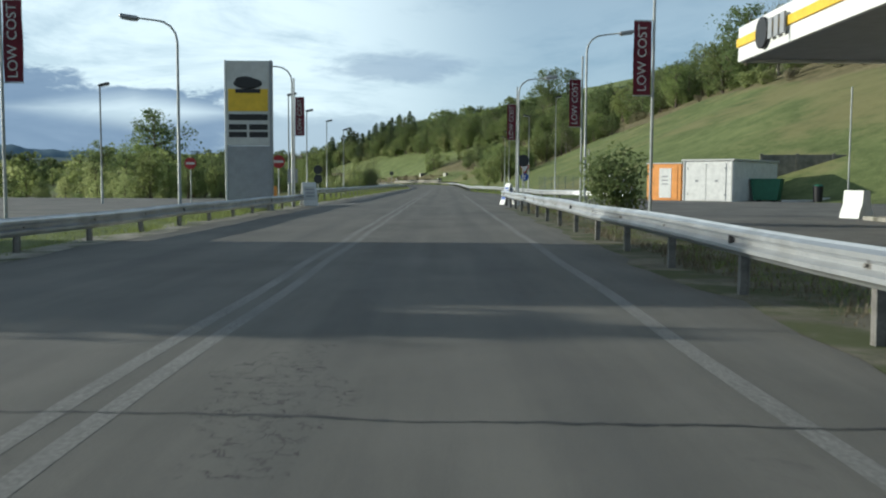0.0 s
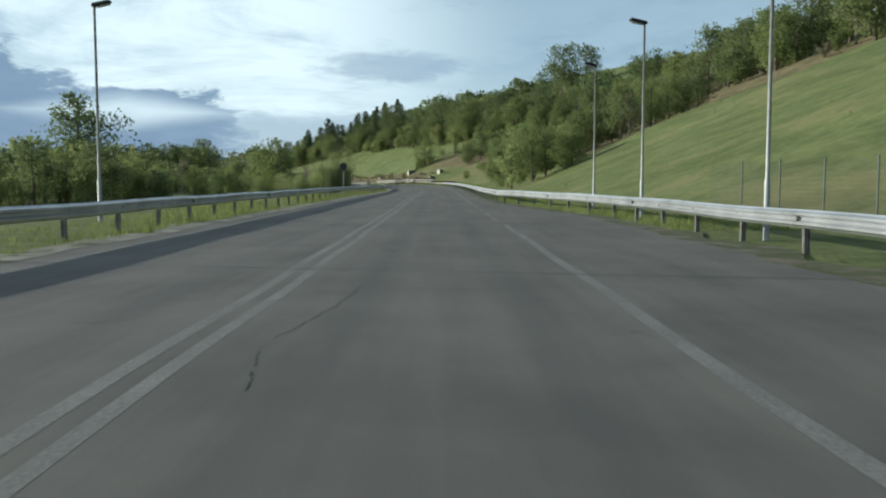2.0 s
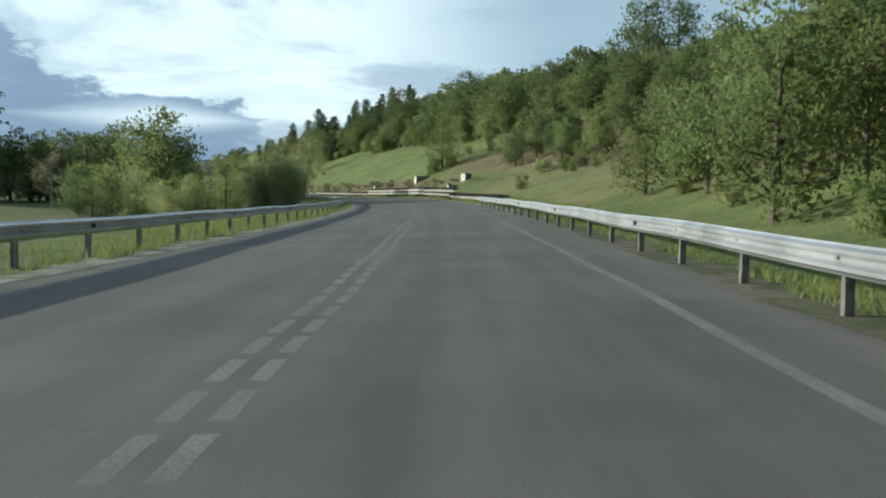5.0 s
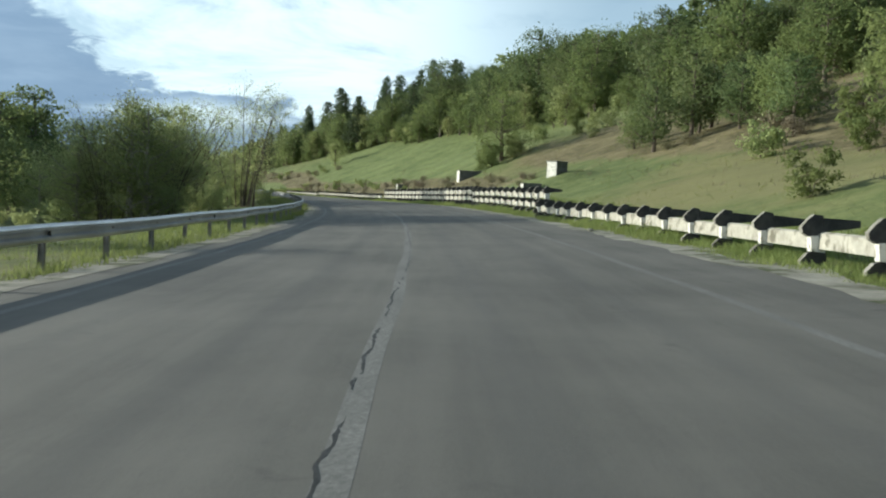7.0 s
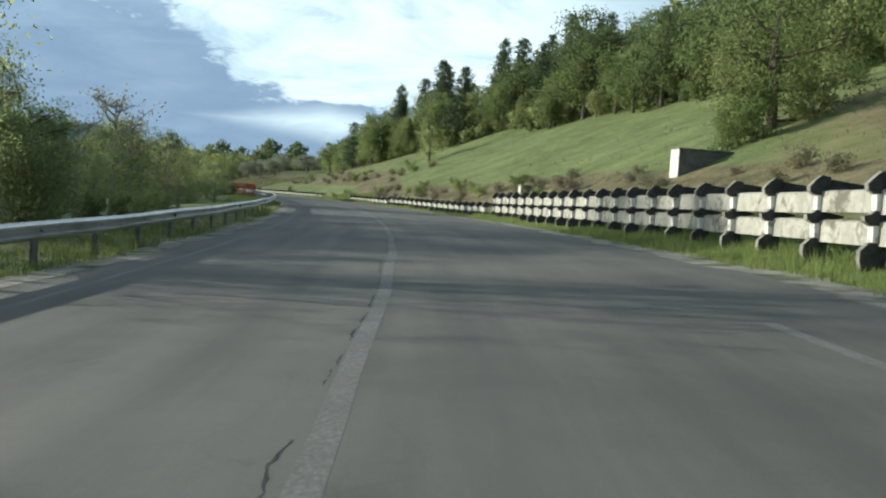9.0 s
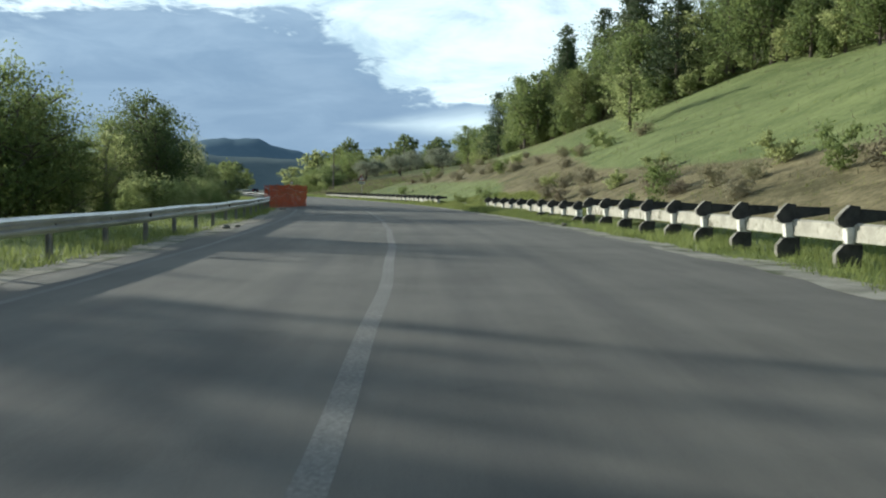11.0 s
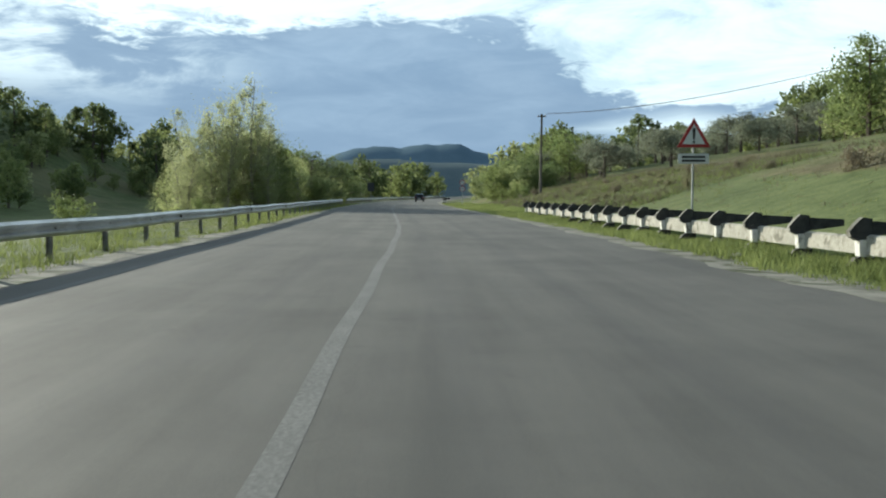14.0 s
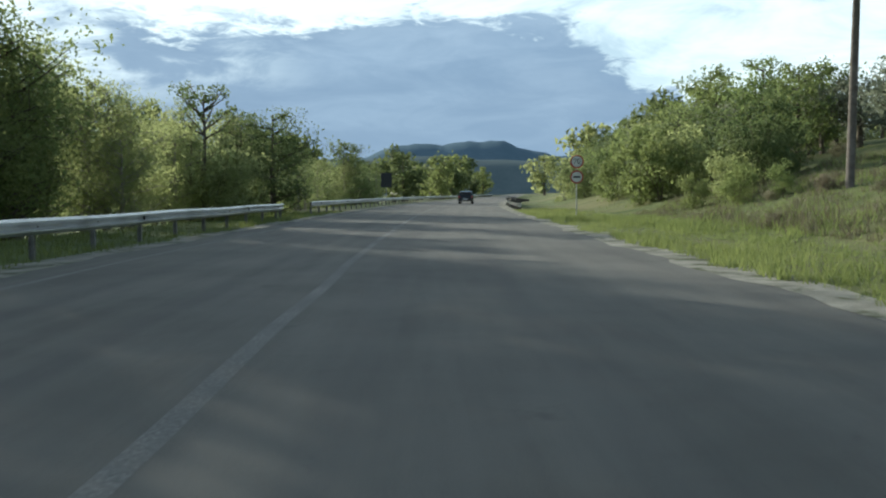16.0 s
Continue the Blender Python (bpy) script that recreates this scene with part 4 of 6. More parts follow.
belt(["pine", "pine", "near_green", "spring", "pine"], 430, 462, edge, lambda s: edge(s) + 12, 19, 1.1, 4, WOOD)
belt(["pine", "near_green", "near_oak", "spring", "pine"], 462, 498, edge, lambda s: edge(s) + 12, 18, .95, 69, WOOD)
belt(["green", "olive", "spring", "bare"], 498, 530, edge, lambda s: edge(s) + 12, 12, .62, 61, WOOD)
belt(["far_pine", "far_pine", "far_green"], 430, 502, lambda s: edge(s) + 10, lambda s: edge(s) + 36, 36, 1.0, 34, WOOD)
belt(["bush", "spring", "green"], 330, 520, lambda s: edge(s) - 2, lambda s: edge(s) + 4, 38, .7, 24, WOOD)
far_wood("edge_bushes", "leafy bushes along the foot of the wood", [
    (["bush", "scrub", "bush"], 0, 330, lambda s: edge(s) - 2, lambda s: edge(s) + 5, 60, 1.1, 25),
    (["bush", "bush", "green"], 285, 470, lambda s: edge(s) - 2.5, lambda s: edge(s) + 1.5, 64, .8, 56)])
# scattered trees and bushes on the slope
belt(["green", "bush", "bush"], 158, 186, 10, 17, 24, .46, 5, "trees on the slope")
belt(["green", "oak", "bush", "green"], 182, 206, 9.6, 18, 18, .5, 47, "trees on the slope")
belt(["green", "bush", "scrub", "bush", "oak"], 268, 294, 20, 34, 26, .46, 48, "trees on the slope")
belt(["near_bush"], 318, 336, 24, 34, 7, .8, 49, "trees on the slope")
belt(["green", "bare", "bush", "oak"], 172, 206, 17, 36, 30, .5, 9, "trees on the slope")
plant("spring", 159, 9.8, .62, tall=1.2)
plant("spring", 195, 25.5, .85)
plant("spring", 186, 20, .7)
plant("green", 262, 25, .7)
plant("spring", 420, 26, .8)
belt(["scrub", "bush", "scrub", "scrub"], 206, 285, 17, 46, 80, .72, 6, "scrub on the slope")
belt(["scrub", "bush", "scrub"], 226, 262, 18, 30, 16, .5, 64, "scrub on the slope")
belt(["scrub", "scrub", "scrub", "bush"], 332, 406, 10.5, 15, 40, .5, 7, "scrub on the slope")
belt(["scrub"], 484, 534, 10.5, 22, 40, .3, 67, "scrub on the slope")
belt(["scrub"], 292, 332, 11, 15, 14, .4, 63, "scrub on the slope")
belt(["scrub", "scrub", "bush"], 410, 474, 16.5, 23, 34, .56, 55, "scrub on the slope")
belt(["scrub", "bush"], 60, 150, 50, 62, 34, 1.1, 8, "scrub on the slope")
# olive grove
for i in range(8):
    for j in range(5):
        plant("olive", 534 + i * 11 + 4 * (j % 2), 23 + j * 8.5 + 2 * (i % 3), .98, i, "olive trees of the grove")
belt(["near_bush", "thicket", "thicket"], 540, 600, 11.8, 20, 44, 1.25, 10, "bushes below the grove")
belt(["green", "scrub", "oak"], 548, 604, 14, 24, 22, .5, 53, "bushes below the grove")
# valley side
belt(["green", "oak", "bush"], 286, 340, -46, -29, 18, .72, 58, "trees across the valley")
belt(["near_light", "near_green", "near_light"], 305, 317, -14.5, -11.4, 7, .56, 59, "trees behind the guardrail")
belt(["oak", "green"], 372, 398, -56, -36, 10, 1.3, 60, "tall trees across the valley")
belt(["bush", "green", "spring", "green", "oak"], 128, 250, -56, -41, 42, .74, 12, "bushes along the valley")
belt(["bush", "bush", "spring"], 84, 128, -54, -33, 12, .55, 41, "bushes along the valley")
belt(["near_light", "near_bush", "near_light"], 266, 274, -27, -12.5, 8, .6, 13, "bushes behind the guardrail")
belt(["near_bush", "near_light", "near_green"], 240, 264, -32, -17, 22, .62, 54, "bushes behind the guardrail")
for s, d, k in ((266, -26.5, 1.1), (271, -28.5, 1.2), (275, -30, 1.15), (262, -25, .7)):
    plant("green", s, d, k, group="trees along the valley")
belt(["near_bush"], 274, 293, -25, -11.5, 16, .7, 43, "bushes behind the guardrail")
belt(["near_light", "near_bush", "willow", "near_bush"], 293, 304, -27, -12.5, 10, .62, 44, "bushes behind the guardrail")
plant("willow", 298, -10.8, 1.36)
plant("willow", 282.5, -13.8, 1.0)
plant("willow", 289, -16, .9)
plant("willow", 290, -17, .9)
belt(["near_light", "willow", "near_light"], 264, 284, -17, -12.5, 9, .84, 35, "trees behind the guardrail")
belt(["near_bush", "near_light", "bare"], 303, 335, -19, -10.5, 16, .54, 36, "trees behind the guardrail")
belt(["near_bush", "near_bush", "near_light"], 302, 352, -18, -8.5, 28, .42, 18, "bushes behind the guardrail")
for s, d, k in ((414.3, -13.6, 1.2), (412.3, -14.6, 1.12), (410, -13.6, .85), (417, -15, .95)):
    plant("near_dark", s, d, k, group="tall trees behind the net fence", tall=1.08)
# trees down to the loop below are out of sight, added to shade the road
belt(["near_green"], 397, 408, -25, -18.5, 9, 1.05, 65, "trees below the net fence")
belt(["near_green"], 416, 426, -19, -15, 7, .76, 66, "trees below the net fence")
for s, d in ((413.5, -21.8), (411.5, -21), (415.5, -23)):
    plant("near_green", s, d, .85, group="trees below the net fence")
belt(["near_light", "near_bush", "near_bush"], 402, 418, -20, -15, 11, .58, 19, "trees behind the net fence")
belt(["near_bush"], 380, 420, -12, -8, 14, .6, 29, "trees behind the net fence")
belt(["bush", "light", "spring"], 440, 510, -75, -42, 26, .6, 26, "trees below the road")
plant("near_green", 434, -17.5, .95)
plant("near_green", 430, -20, .95)
plant("near_green", 432, -18.5, .85)
plant("near_bush", 437, -14, .6)
belt(["near_bush"], 425, 512, -19, -9, 18, .42, 27, "bushes behind the guardrail")
belt(["near_bush", "near_bush", "near_light"], 512, 640, -20, -9.5, 22, .5, 16, "bushes behind the guardrail")
for s, d, k in ((515, -15.9, .8), (514.5, -12.6, .86), (518, -11.6, .76), (512, -14.2, .76), (517.5, -14.2, .82), (511, -17.5, .66), (516, -18, .72), (520.5, -13, .7)):
    plant("poplar", s + 4.5, d, k, group="poplars beside the road")
belt(["near_light"], 524, 534, -22, -17, 4, .8, 62, "trees behind the poplars")
belt(["near_light", "near_light"], 530, 548, -15, -11.5, 7, .66, 51, "trees behind the guardrail")
belt(["near_green", "near_light", "near_green"], 521, 533, -15, -11.4, 10, .82, 57, "trees behind the guardrail")
plant("crooked", 543, -9.6, 1.0)
for s, d, k in ((541.6, -8.9, 1.15), (543.4, -8.8, 1.2), (545, -9.2, 1.1), (546.5, -8.6, .7)):
    plant("near_bush", s, d, k, group="bushes round the crooked tree")
for s, d, k in ((530.5, -12.4, .8), (533, -12.6, .82), (536, -12.2, .78), (538.5, -12.6, .7)):
    plant("near_light", s, d, k, group="light trees behind the guardrail")
plant("near_light", 541.8, -10.6, .6)
plant("near_green", 544.2, -10.6, .56)
plant("near_dark", 556, -9.1, 1.0)
plant("near_dark", 552.5, -10.2, .86)
for s, d, k in ((535.5, 13.2, .5), (537.5, 13.8, .6), (539, 12.6, .5), (534, 14.5, .45), (540.5, 14.6, .7)):
    plant("near_bush", s, d, k, group="bushes round the power pole")
plant("near_light", 446, -15.4, .66)
plant("near_light", 449, -17.5, .6)
belt(["near_light", "near_light", "near_light"], 543, 562, -14.5, -11, 7, .68, 46, "trees behind the guardrail")
plant("oak", 363, -76, 2.5)
belt(["near_light", "near_green", "oak", "near_light"], 557, 640, -21, -12.5, 26, .64, 20, "trees behind the guardrail")
for s, d, k in ((401, 8.6, .42), (404, 9.2, .5), (407, 9.6, .5), (412, 8.8, .4), (372, 8.2, .4), (307, 8.3, .35), (333, 9.5, .5), (456, 12.5, .45), (245, 12, .5)):
    plant("bush", s, d, k)
plant("umbrella", 742, -124, 1.0)
plant("umbrella", 738, -116, .75)
plant("umbrella", 752, -110, .7)
far_wood("valley_wood", "wooded valley with green and light green trees", [
    (["far_green", "far_spring", "far_oak", "far_green"], 30, 185, -105, -60, 70, .62, 11), (["far_green", "far_spring", "far_oak", "far_green"], 185, 262, -92, -56, 40, .8, 12), (["far_green", "bare", "far_spring"], 318, 420, -70, -38, 34, .72, 14),
    (["far_green", "far_spring"], 430, 640, -150, -70, 70, .75, 21), (["far_green", "far_spring", "far_green", "far_oak"], 590, 800, -200, -72, 130, .58, 22)])
far_wood("far_wood", "distant wood of mixed green trees closing the road", [
    (["far_green", "far_spring", "far_oak", "bare"], 560, 760, 66, 100, 60, 1.0, 9), (["far_green", "far_oak", "far_spring"], 640, 1000, -110, -13, 75, 1.4, 17),
    (["far_green", "far_oak", "far_spring"], 640, 1000, 13, 90, 60, 1.3, 18)])
belt(["oak", "green", "oak"], 346, 392, -84, -40, 28, 1.12, 52, "tall trees across the valley")
# unseen tree beside the station, added for the shadow streak on the road
plant("umbrella", 11, -15.2, .44)
belt(["near_light", "willow", "near_green"], 264, 274, -15, -12.2, 6, .8, 40, "trees behind the guardrail")
plant("near_green", 326, 20.3, 1.12, tall=.86, sink=.7)
for s, d, k in ((324.2, 18.6, 1.1), (327.8, 19.2, 1.0), (326.5, 22.3, 1.0), (324, 21.6, 1.0), (325.5, 17.6, .9)):
    plant("near_bush", s, d, k, group="bushes at the foot of the tree")
belt(["green", "spring", "green"], 558, 604, 19, 31, 16, .66, 45, "trees behind the grove")


# ------------------------------------------------------------------ small materials
def paint(name, colour, rough=0.5, metal=0.0, wear=0.12):
    dark = tuple(c * (1 - wear * 1.6) for c in colour)
    return surface(name, [dark, colour], 3.0, rough, metal, 0.06, 30, tuple(c * 0.6 for c in colour), 1.5, (0.66, 0.85), spec=0.4)


WHITE = paint("white paint", (0.74, 0.74, 0.72))
CREAM = paint("pale grey paint", (0.55, 0.55, 0.53))
GREY = paint("grey panel", (0.3, 0.31, 0.33))
DARK = paint("dark grey sign back", (0.035, 0.037, 0.04))
BLACK = paint("black paint", (0.018, 0.018, 0.02))
RED = paint("sign red", (0.34, 0.028, 0.032))
BLUE = paint("sign blue", (0.03, 0.09, 0.36))
YELLOW = paint("station yellow", (0.75, 0.5, 0.03))
ORANGE = paint("orange enamel", (0.78, 0.33, 0.08))
MAROON = paint("banner maroon", (0.17, 0.035, 0.055), 0.8)
GREEN = paint("container green", (0.03, 0.14, 0.08))
PLATE = paint("plate white", (0.7, 0.7, 0.68))
CAR_BLACK = surface("black car paint", [(0.012, 0.012, 0.014), (0.02, 0.02, 0.023)], 2, 0.25, 0.0, 0.0, 50, spec=0.6, clear=1.0)
CAR_GLASS = surface("dark car glass", [(0.01, 0.012, 0.014), (0.014, 0.016, 0.018)], 2, 0.06, 0.0, 0.0, 50, spec=0.8)
RUBBER = surface("tyre rubber", [(0.012, 0.012, 0.012), (0.025, 0.025, 0.025)], 8, 0.85)
WOOD_POLE = surface("weathered wooden pole", [(0.1, 0.085, 0.07), (0.19, 0.165, 0.14)], 4, 0.9, 0, 0.5, 30)
NET = surface("orange plastic net", [(0.5, 0.075, 0.03), (0.7, 0.13, 0.05)], 3, 0.6, 0, 0.1, 30)
NET_TAPE = paint("pale plastic tape", (0.75, 0.68, 0.62))
SEAL = surface("bitumen seam", [(0.022, 0.022, 0.022), (0.05, 0.05, 0.05)], 6, 0.7, 0, 0.3, 40, coords="World")
PAVING = surface("forecourt paving", [(0.11, 0.108, 0.1), (0.19, 0.182, 0.165)], 0.5, 0.9, 0, 0.4, 40, (0.07, 0.07, 0.066), 0.25, (0.52, 0.7), coords="World")
# concrete with the shade of faces turned from the sun in its colour
SHADE_CONCRETE = surface("dark stained concrete", [(0.1, 0.1, 0.085), (0.19, 0.185, 0.16)], 2.5, 0.9, 0, 0.3, 45, coords="World")
# both hill colours carry the haze of distance in their blue-grey
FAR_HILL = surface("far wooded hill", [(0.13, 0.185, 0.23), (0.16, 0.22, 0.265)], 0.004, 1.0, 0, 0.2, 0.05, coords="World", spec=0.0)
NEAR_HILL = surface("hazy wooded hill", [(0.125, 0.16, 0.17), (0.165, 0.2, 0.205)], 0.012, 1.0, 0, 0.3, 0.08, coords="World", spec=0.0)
TINY_STEEL = surface("wire mesh", [(0.07, 0.09, 0.08), (0.12, 0.14, 0.13)], 3, 0.6, 0.3)


def at(s, d, turn=0.0, lift=0.0):
    """The pose of a thing that stands beside the road and faces those who come along it."""
    x, y, z = spot(s, d)
    return Matrix.Translation((x, y, z + lift)) @ Matrix.Rotation(heading(s) + radians(turn), 4, "Z")


def lettering(text, size, depth, material, parent, m, name="lettering", label=""):
    curve = bpy.data.curves.new(name, "FONT")
    curve.body, curve.size, curve.extrude, curve.align_x, curve.align_y = text, size, depth, "CENTER", "CENTER"
    holder = bpy.data.objects.new(name, curve)
    me = bpy.data.meshes.new_from_object(holder)
    bpy.data.objects.remove(holder)
    me.materials.clear()
    me.materials.append(material)
    ob = part(name, me, material, parent, label)
    ob.matrix_basis = m
    return ob


UPRIGHT = Matrix.Rotation(radians(90), 4, "X")


def pole(parent, height, radius=0.04, material=None, x=0.0, y=0.05):
    material = material or LAMP_STEEL
    part("pole", tube(bmesh.new(), [(x, y, -0.3), (x, y, height)], [radius, radius * 0.9], 10), material, parent)


# ------------------------------------------------------------------ street furniture
def lamp_arm(s, d, side, height=7.6, reach=2.0):
    """A lamp with a bent arm reaching out sideways."""
    root = thing("street_lamp", "tall grey steel street lamp with a bent arm", "street lamp", at(s, d), "street lamps by the filling station")
    pts = [(0, 0, -0.3), (0, 0, height * 0.5), (0, 0, height - 0.7)]
    pts += [(side * 0.7 * (1 - math.cos(a)), 0, height - 0.7 + 0.7 * math.sin(a)) for a in (0.4, 0.8, 1.2, 1.57)] + [(side * reach, 0, height + 0.08)]
    part("pole", tube(bmesh.new(), pts, [0.062, 0.05, 0.042, 0.038, 0.036, 0.034, 0.032, 0.028], 10), LAMP_STEEL, root, smooth=True)
    bm = box(bmesh.new(), -0.3, -0.13, -0.07, 0.32, 0.13, 0.08, 0.05)
    head = part("lamp_head", bm, GREY, root)
    head.matrix_basis = Matrix.Translation((side * (reach + .25), 0, height + 0.1)) @ Matrix.Rotation(-side * 0.15, 4, "Y")
    part("lens", box(bmesh.new(), -0.24, -0.1, -0.095, 0.24, 0.1, -0.065, 0.02), CREAM, head)


def lamp_plain(s, d, side, height=6.3):
    root = thing("street_lamp", "slender steel street lamp with a small head", "street lamp", at(s, d), "street lamps along the road")
    part("pole", tube(bmesh.new(), [(0, 0, -0.3), (0, 0, 1.2), (0, 0, 1.25), (0, 0, height)], [0.065, 0.06, 0.045, 0.035], 10), LAMP_STEEL, root, smooth=True)
    head = part("lamp_head", box(bmesh.new(), -0.08, -0.12, -0.05, 0.5, 0.12, 0.07, 0.045), DARK, root)
    head.matrix_basis = Matrix.Translation((0, 0, height)) @ Matrix.Rotation(0 if side > 0 else math.pi, 4, "Z") @ Matrix.Rotation(-0.22, 4, "Y")
    part("lens", box(bmesh.new(), 0.05, -0.09, -0.075, 0.44, 0.09, -0.045, 0.015), CREAM, head)


def banner(s, d, side, height=6.3):
    root = thing("banner_pole", "steel pole with a hanging maroon banner", "banner", at(s, d), "maroon banners by the filling station")
    part("pole", tube(bmesh.new(), [(0, 0, -0.3), (0, 0, height)], [0.044, 0.036], 10), LAMP_STEEL, root)
    for z in (3.46, 5.38):
        part("bracket", tube(bmesh.new(), [(0, 0, z), (side * 0.52, 0, z)], 0.014, 6), LAMP_STEEL, root)
    bm = bmesh.new()
    rows = [3.48 + 1.88 * i / 10 for i in range(11)]
    cols = [side * (0.06 + 0.46 * j / 3) for j in range(4)]
    grid = [[bm.verts.new((x, 0.02 * math.sin(z * 4 + x * 6), z)) for x in cols] for z in rows]
    for a, b in zip(grid, grid[1:]):
        for j in range(3):
            bm.faces.new((a[j], a[j + 1], b[j + 1], b[j]))
    bmesh.ops.solidify(bm, geom=bm.faces[:], thickness=0.006)
    cloth = part("cloth", bm, MAROON, root, "maroon cloth with pale lettering")
    lettering("LOW COST", 0.33, 0.002, CREAM, cloth, Matrix.Translation((side * 0.29, -0.034, 4.42)) @ UPRIGHT @ Matrix.Rotation(radians(90), 4, "Z"))


def sign_disc(root, z, kind, radius=0.3, y=0.0):
    if kind == "back":
        part("plate", disc(bmesh.new(), (0, y, z), radius, 0.012), DARK, root, "dark back of a round plate")
        return
    rim = {"blue": BLUE, "limit": RED, "noentry": RED, "end": RED}[kind]
    part("plate", disc(bmesh.new(), (0, y, z), radius, 0.012), rim, root)
    if kind in ("limit", "end"):
        part("face", disc(bmesh.new(), (0, y - 0.005, z), radius * 0.78, 0.01), PLATE, root, "white sign face")
    if kind == "limit":
        lettering("70", radius * 1.1, 0.003, BLACK, root, Matrix.Translation((0, y - 0.013, z)) @ UPRIGHT)
    if kind == "end":
        part("symbol", box(bmesh.new(), -0.17, y - 0.014, z - 0.045, 0.17, y - 0.01, z + 0.045), BLACK, root)
    if kind == "noentry":
        part("bar", box(bmesh.new(), -radius * 0.72, y - 0.012, z - radius * 0.17, radius * 0.72, y - 0.008, z + radius * 0.17), PLATE, root)
    if kind == "blue":
        part("arrow", solid(bmesh.new(), [(-.03, z - .19), (.03, z - .19), (.03, z + .03), (.12, z + .03), (0, z + .2), (-.12, z + .03), (-.03, z + .03)], y - 0.012, y - 0.008), PLATE, root)


def triangle(z, side, up=True):
    h = side * 0.866
    return [(-side / 2, z - h / 3), (side / 2, z - h / 3), (0, z + 2 * h / 3)] if up else [(-side / 2, z + h / 3), (0, z - 2 * h / 3), (side / 2, z + h / 3)]


def sign_post(s, d, label, height, turn=0.0):
    root = thing("road_sign", label, "road sign", at(s, d, turn))
    pole(root, height, 0.032)
    return root


def station():
    """The filling station at the start of the road."""
    for s, d, side in ((38, 7.9, 1), (46.4, 5.75, 1), (30, -7.0, -1), (41.8, -5.2, -1)):
        lamp_arm(s, d, side, 7.4 if s == 38 else 6.5, 1.4 if d > 0 else 1.35)
    for s, d, side in ((23.3, 7.3, -1), (36.5, 7.5, -1), (48.2, 5.8, -1), (21.0, -8.45, 1), (44.7, -5.6, 1)):
        banner(s, d, side)
    for s, d in ((69.5, 8.45), (80.5, 8.45), (91.8, 8.5), (102.5, 8.8)):
        lamp_plain(s, d, -1)
    lamp_plain(71, 10.7, 1, 7.9)
    post = thing("steel_post", "thin bare steel post on the forecourt edge", "post", at(45, 9.2))
    pole(post, 2.9, .03)
    lamp_plain(44, -15, 1, 6.0)
    lamp_plain(53.4, -7.4, 1)
    for s in (65.5, 76.5, 89):
        lamp_plain(s, -8.2, 1)

    # price pylon
    root = thing("sign_pylon", "tall grey price sign with a yellow emblem panel", "sign", at(36, -5.95))
    part("pillar", box(bmesh.new(), -0.95, -0.14, -0.2, -0.86, 0.14, 6.0, 0.01), WHITE, root)
    part("pillar", box(bmesh.new(), 0.86, -0.14, -0.2, 0.95, 0.14, 6.0, 0.01), GREY, root)
    part("panel", box(bmesh.new(), -0.855, -0.11, 0.1, 0.855, 0.11, 2.6, 0.01), GREY, root, "plain grey lower panel")
    part("panel", box(bmesh.new(), -0.855, -0.13, 2.62, 0.855, 0.13, 5.98, 0.015), CREAM, root)
    emblem = part("emblem_panel", box(bmesh.new(), -0.8, -0.145, 3.98, 0.8, -0.128, 4.86), YELLOW, root, "yellow emblem panel")
    bm = bmesh.new()
    for x, z, rx, rz in ((0.0, 5.08, .58, .22), (-.12, 5.22, .38, .14)):
        bmesh.ops.create_uvsphere(bm, u_segments=20, v_segments=8, radius=1, matrix=Matrix.LocRotScale((x, -0.15, z), None, (rx, .012, rz)))
    box(bm, -.5, -.16, 4.7, .5, -.146, 4.86, .004)
    part("emblem", bm, BLACK, root, "dark emblem shape")
    for x0, x1, z0, z1 in ((-.78, .78, 3.62, 3.86), (-.78, -.06, 3.24, 3.46), (.04, .78, 3.24, 3.46), (-.78, -.06, 2.94, 3.16), (.04, .78, 2.94, 3.16)):
        part("price_display", box(bmesh.new(), x0, -.145, z0, x1, -.128, z1), BLACK, root, "dark price display")

    # canopies on both sides, the left one unseen and added for its road shadow
    def canopy(s0, s1, d0, d1, near):
        words = "filling station canopy with a white and yellow fascia"
        mid = (s0 + s1) / 2
        root = thing("canopy", words, "canopy", at(mid, 0))
        half, z0, z1 = (s1 - s0) / 2, 4.75, 5.75
        part("roof", box(bmesh.new(), d0 + .1, -half + .1, z0 + .08, d1 - .1, half - .1, z1 - .1), GREY, root, "dark grey canopy soffit")
        for name, a, b, mat in (("fascia", z0, z0 + .42, WHITE), ("yellow_band", z0 + .42, z0 + .66, YELLOW), ("fascia", z0 + .66, z1, WHITE)):
            out = 0.06 if mat is YELLOW else 0.0
            part(name, box(bmesh.new(), near - .06 - out, -half, a, near + .06 + out, half, b, .01), mat, root)
            part(name, box(bmesh.new(), d0 + .06, half - .06 - out, a, d1 - .06, half + .06 + out, b, .01), mat, root)
            part(name, box(bmesh.new(), d0 + .06, -half - .06 - out, a, d1 - .06, -half + .06 + out, b, .01), mat, root)
        sign = near - .16 if near > 0 else near + .16
        bm = bmesh.new()
        disc(bm, (0, 0, 0), .42, .06)
        ob = part("emblem", bm, BLACK, root, "round dark emblem")
        ob.matrix_basis = Matrix.Translation((sign, half - 2.2, z0 + .5)) @ Matrix.Rotation(radians(90), 4, "Z")
        for k in range(3):
            part("emblem_bar", box(bmesh.new(), sign - .03, half - 3.0 - k * .42, z0 + .25, sign + .03, half - 2.72 - k * .42, z0 + .78), GREY, root)
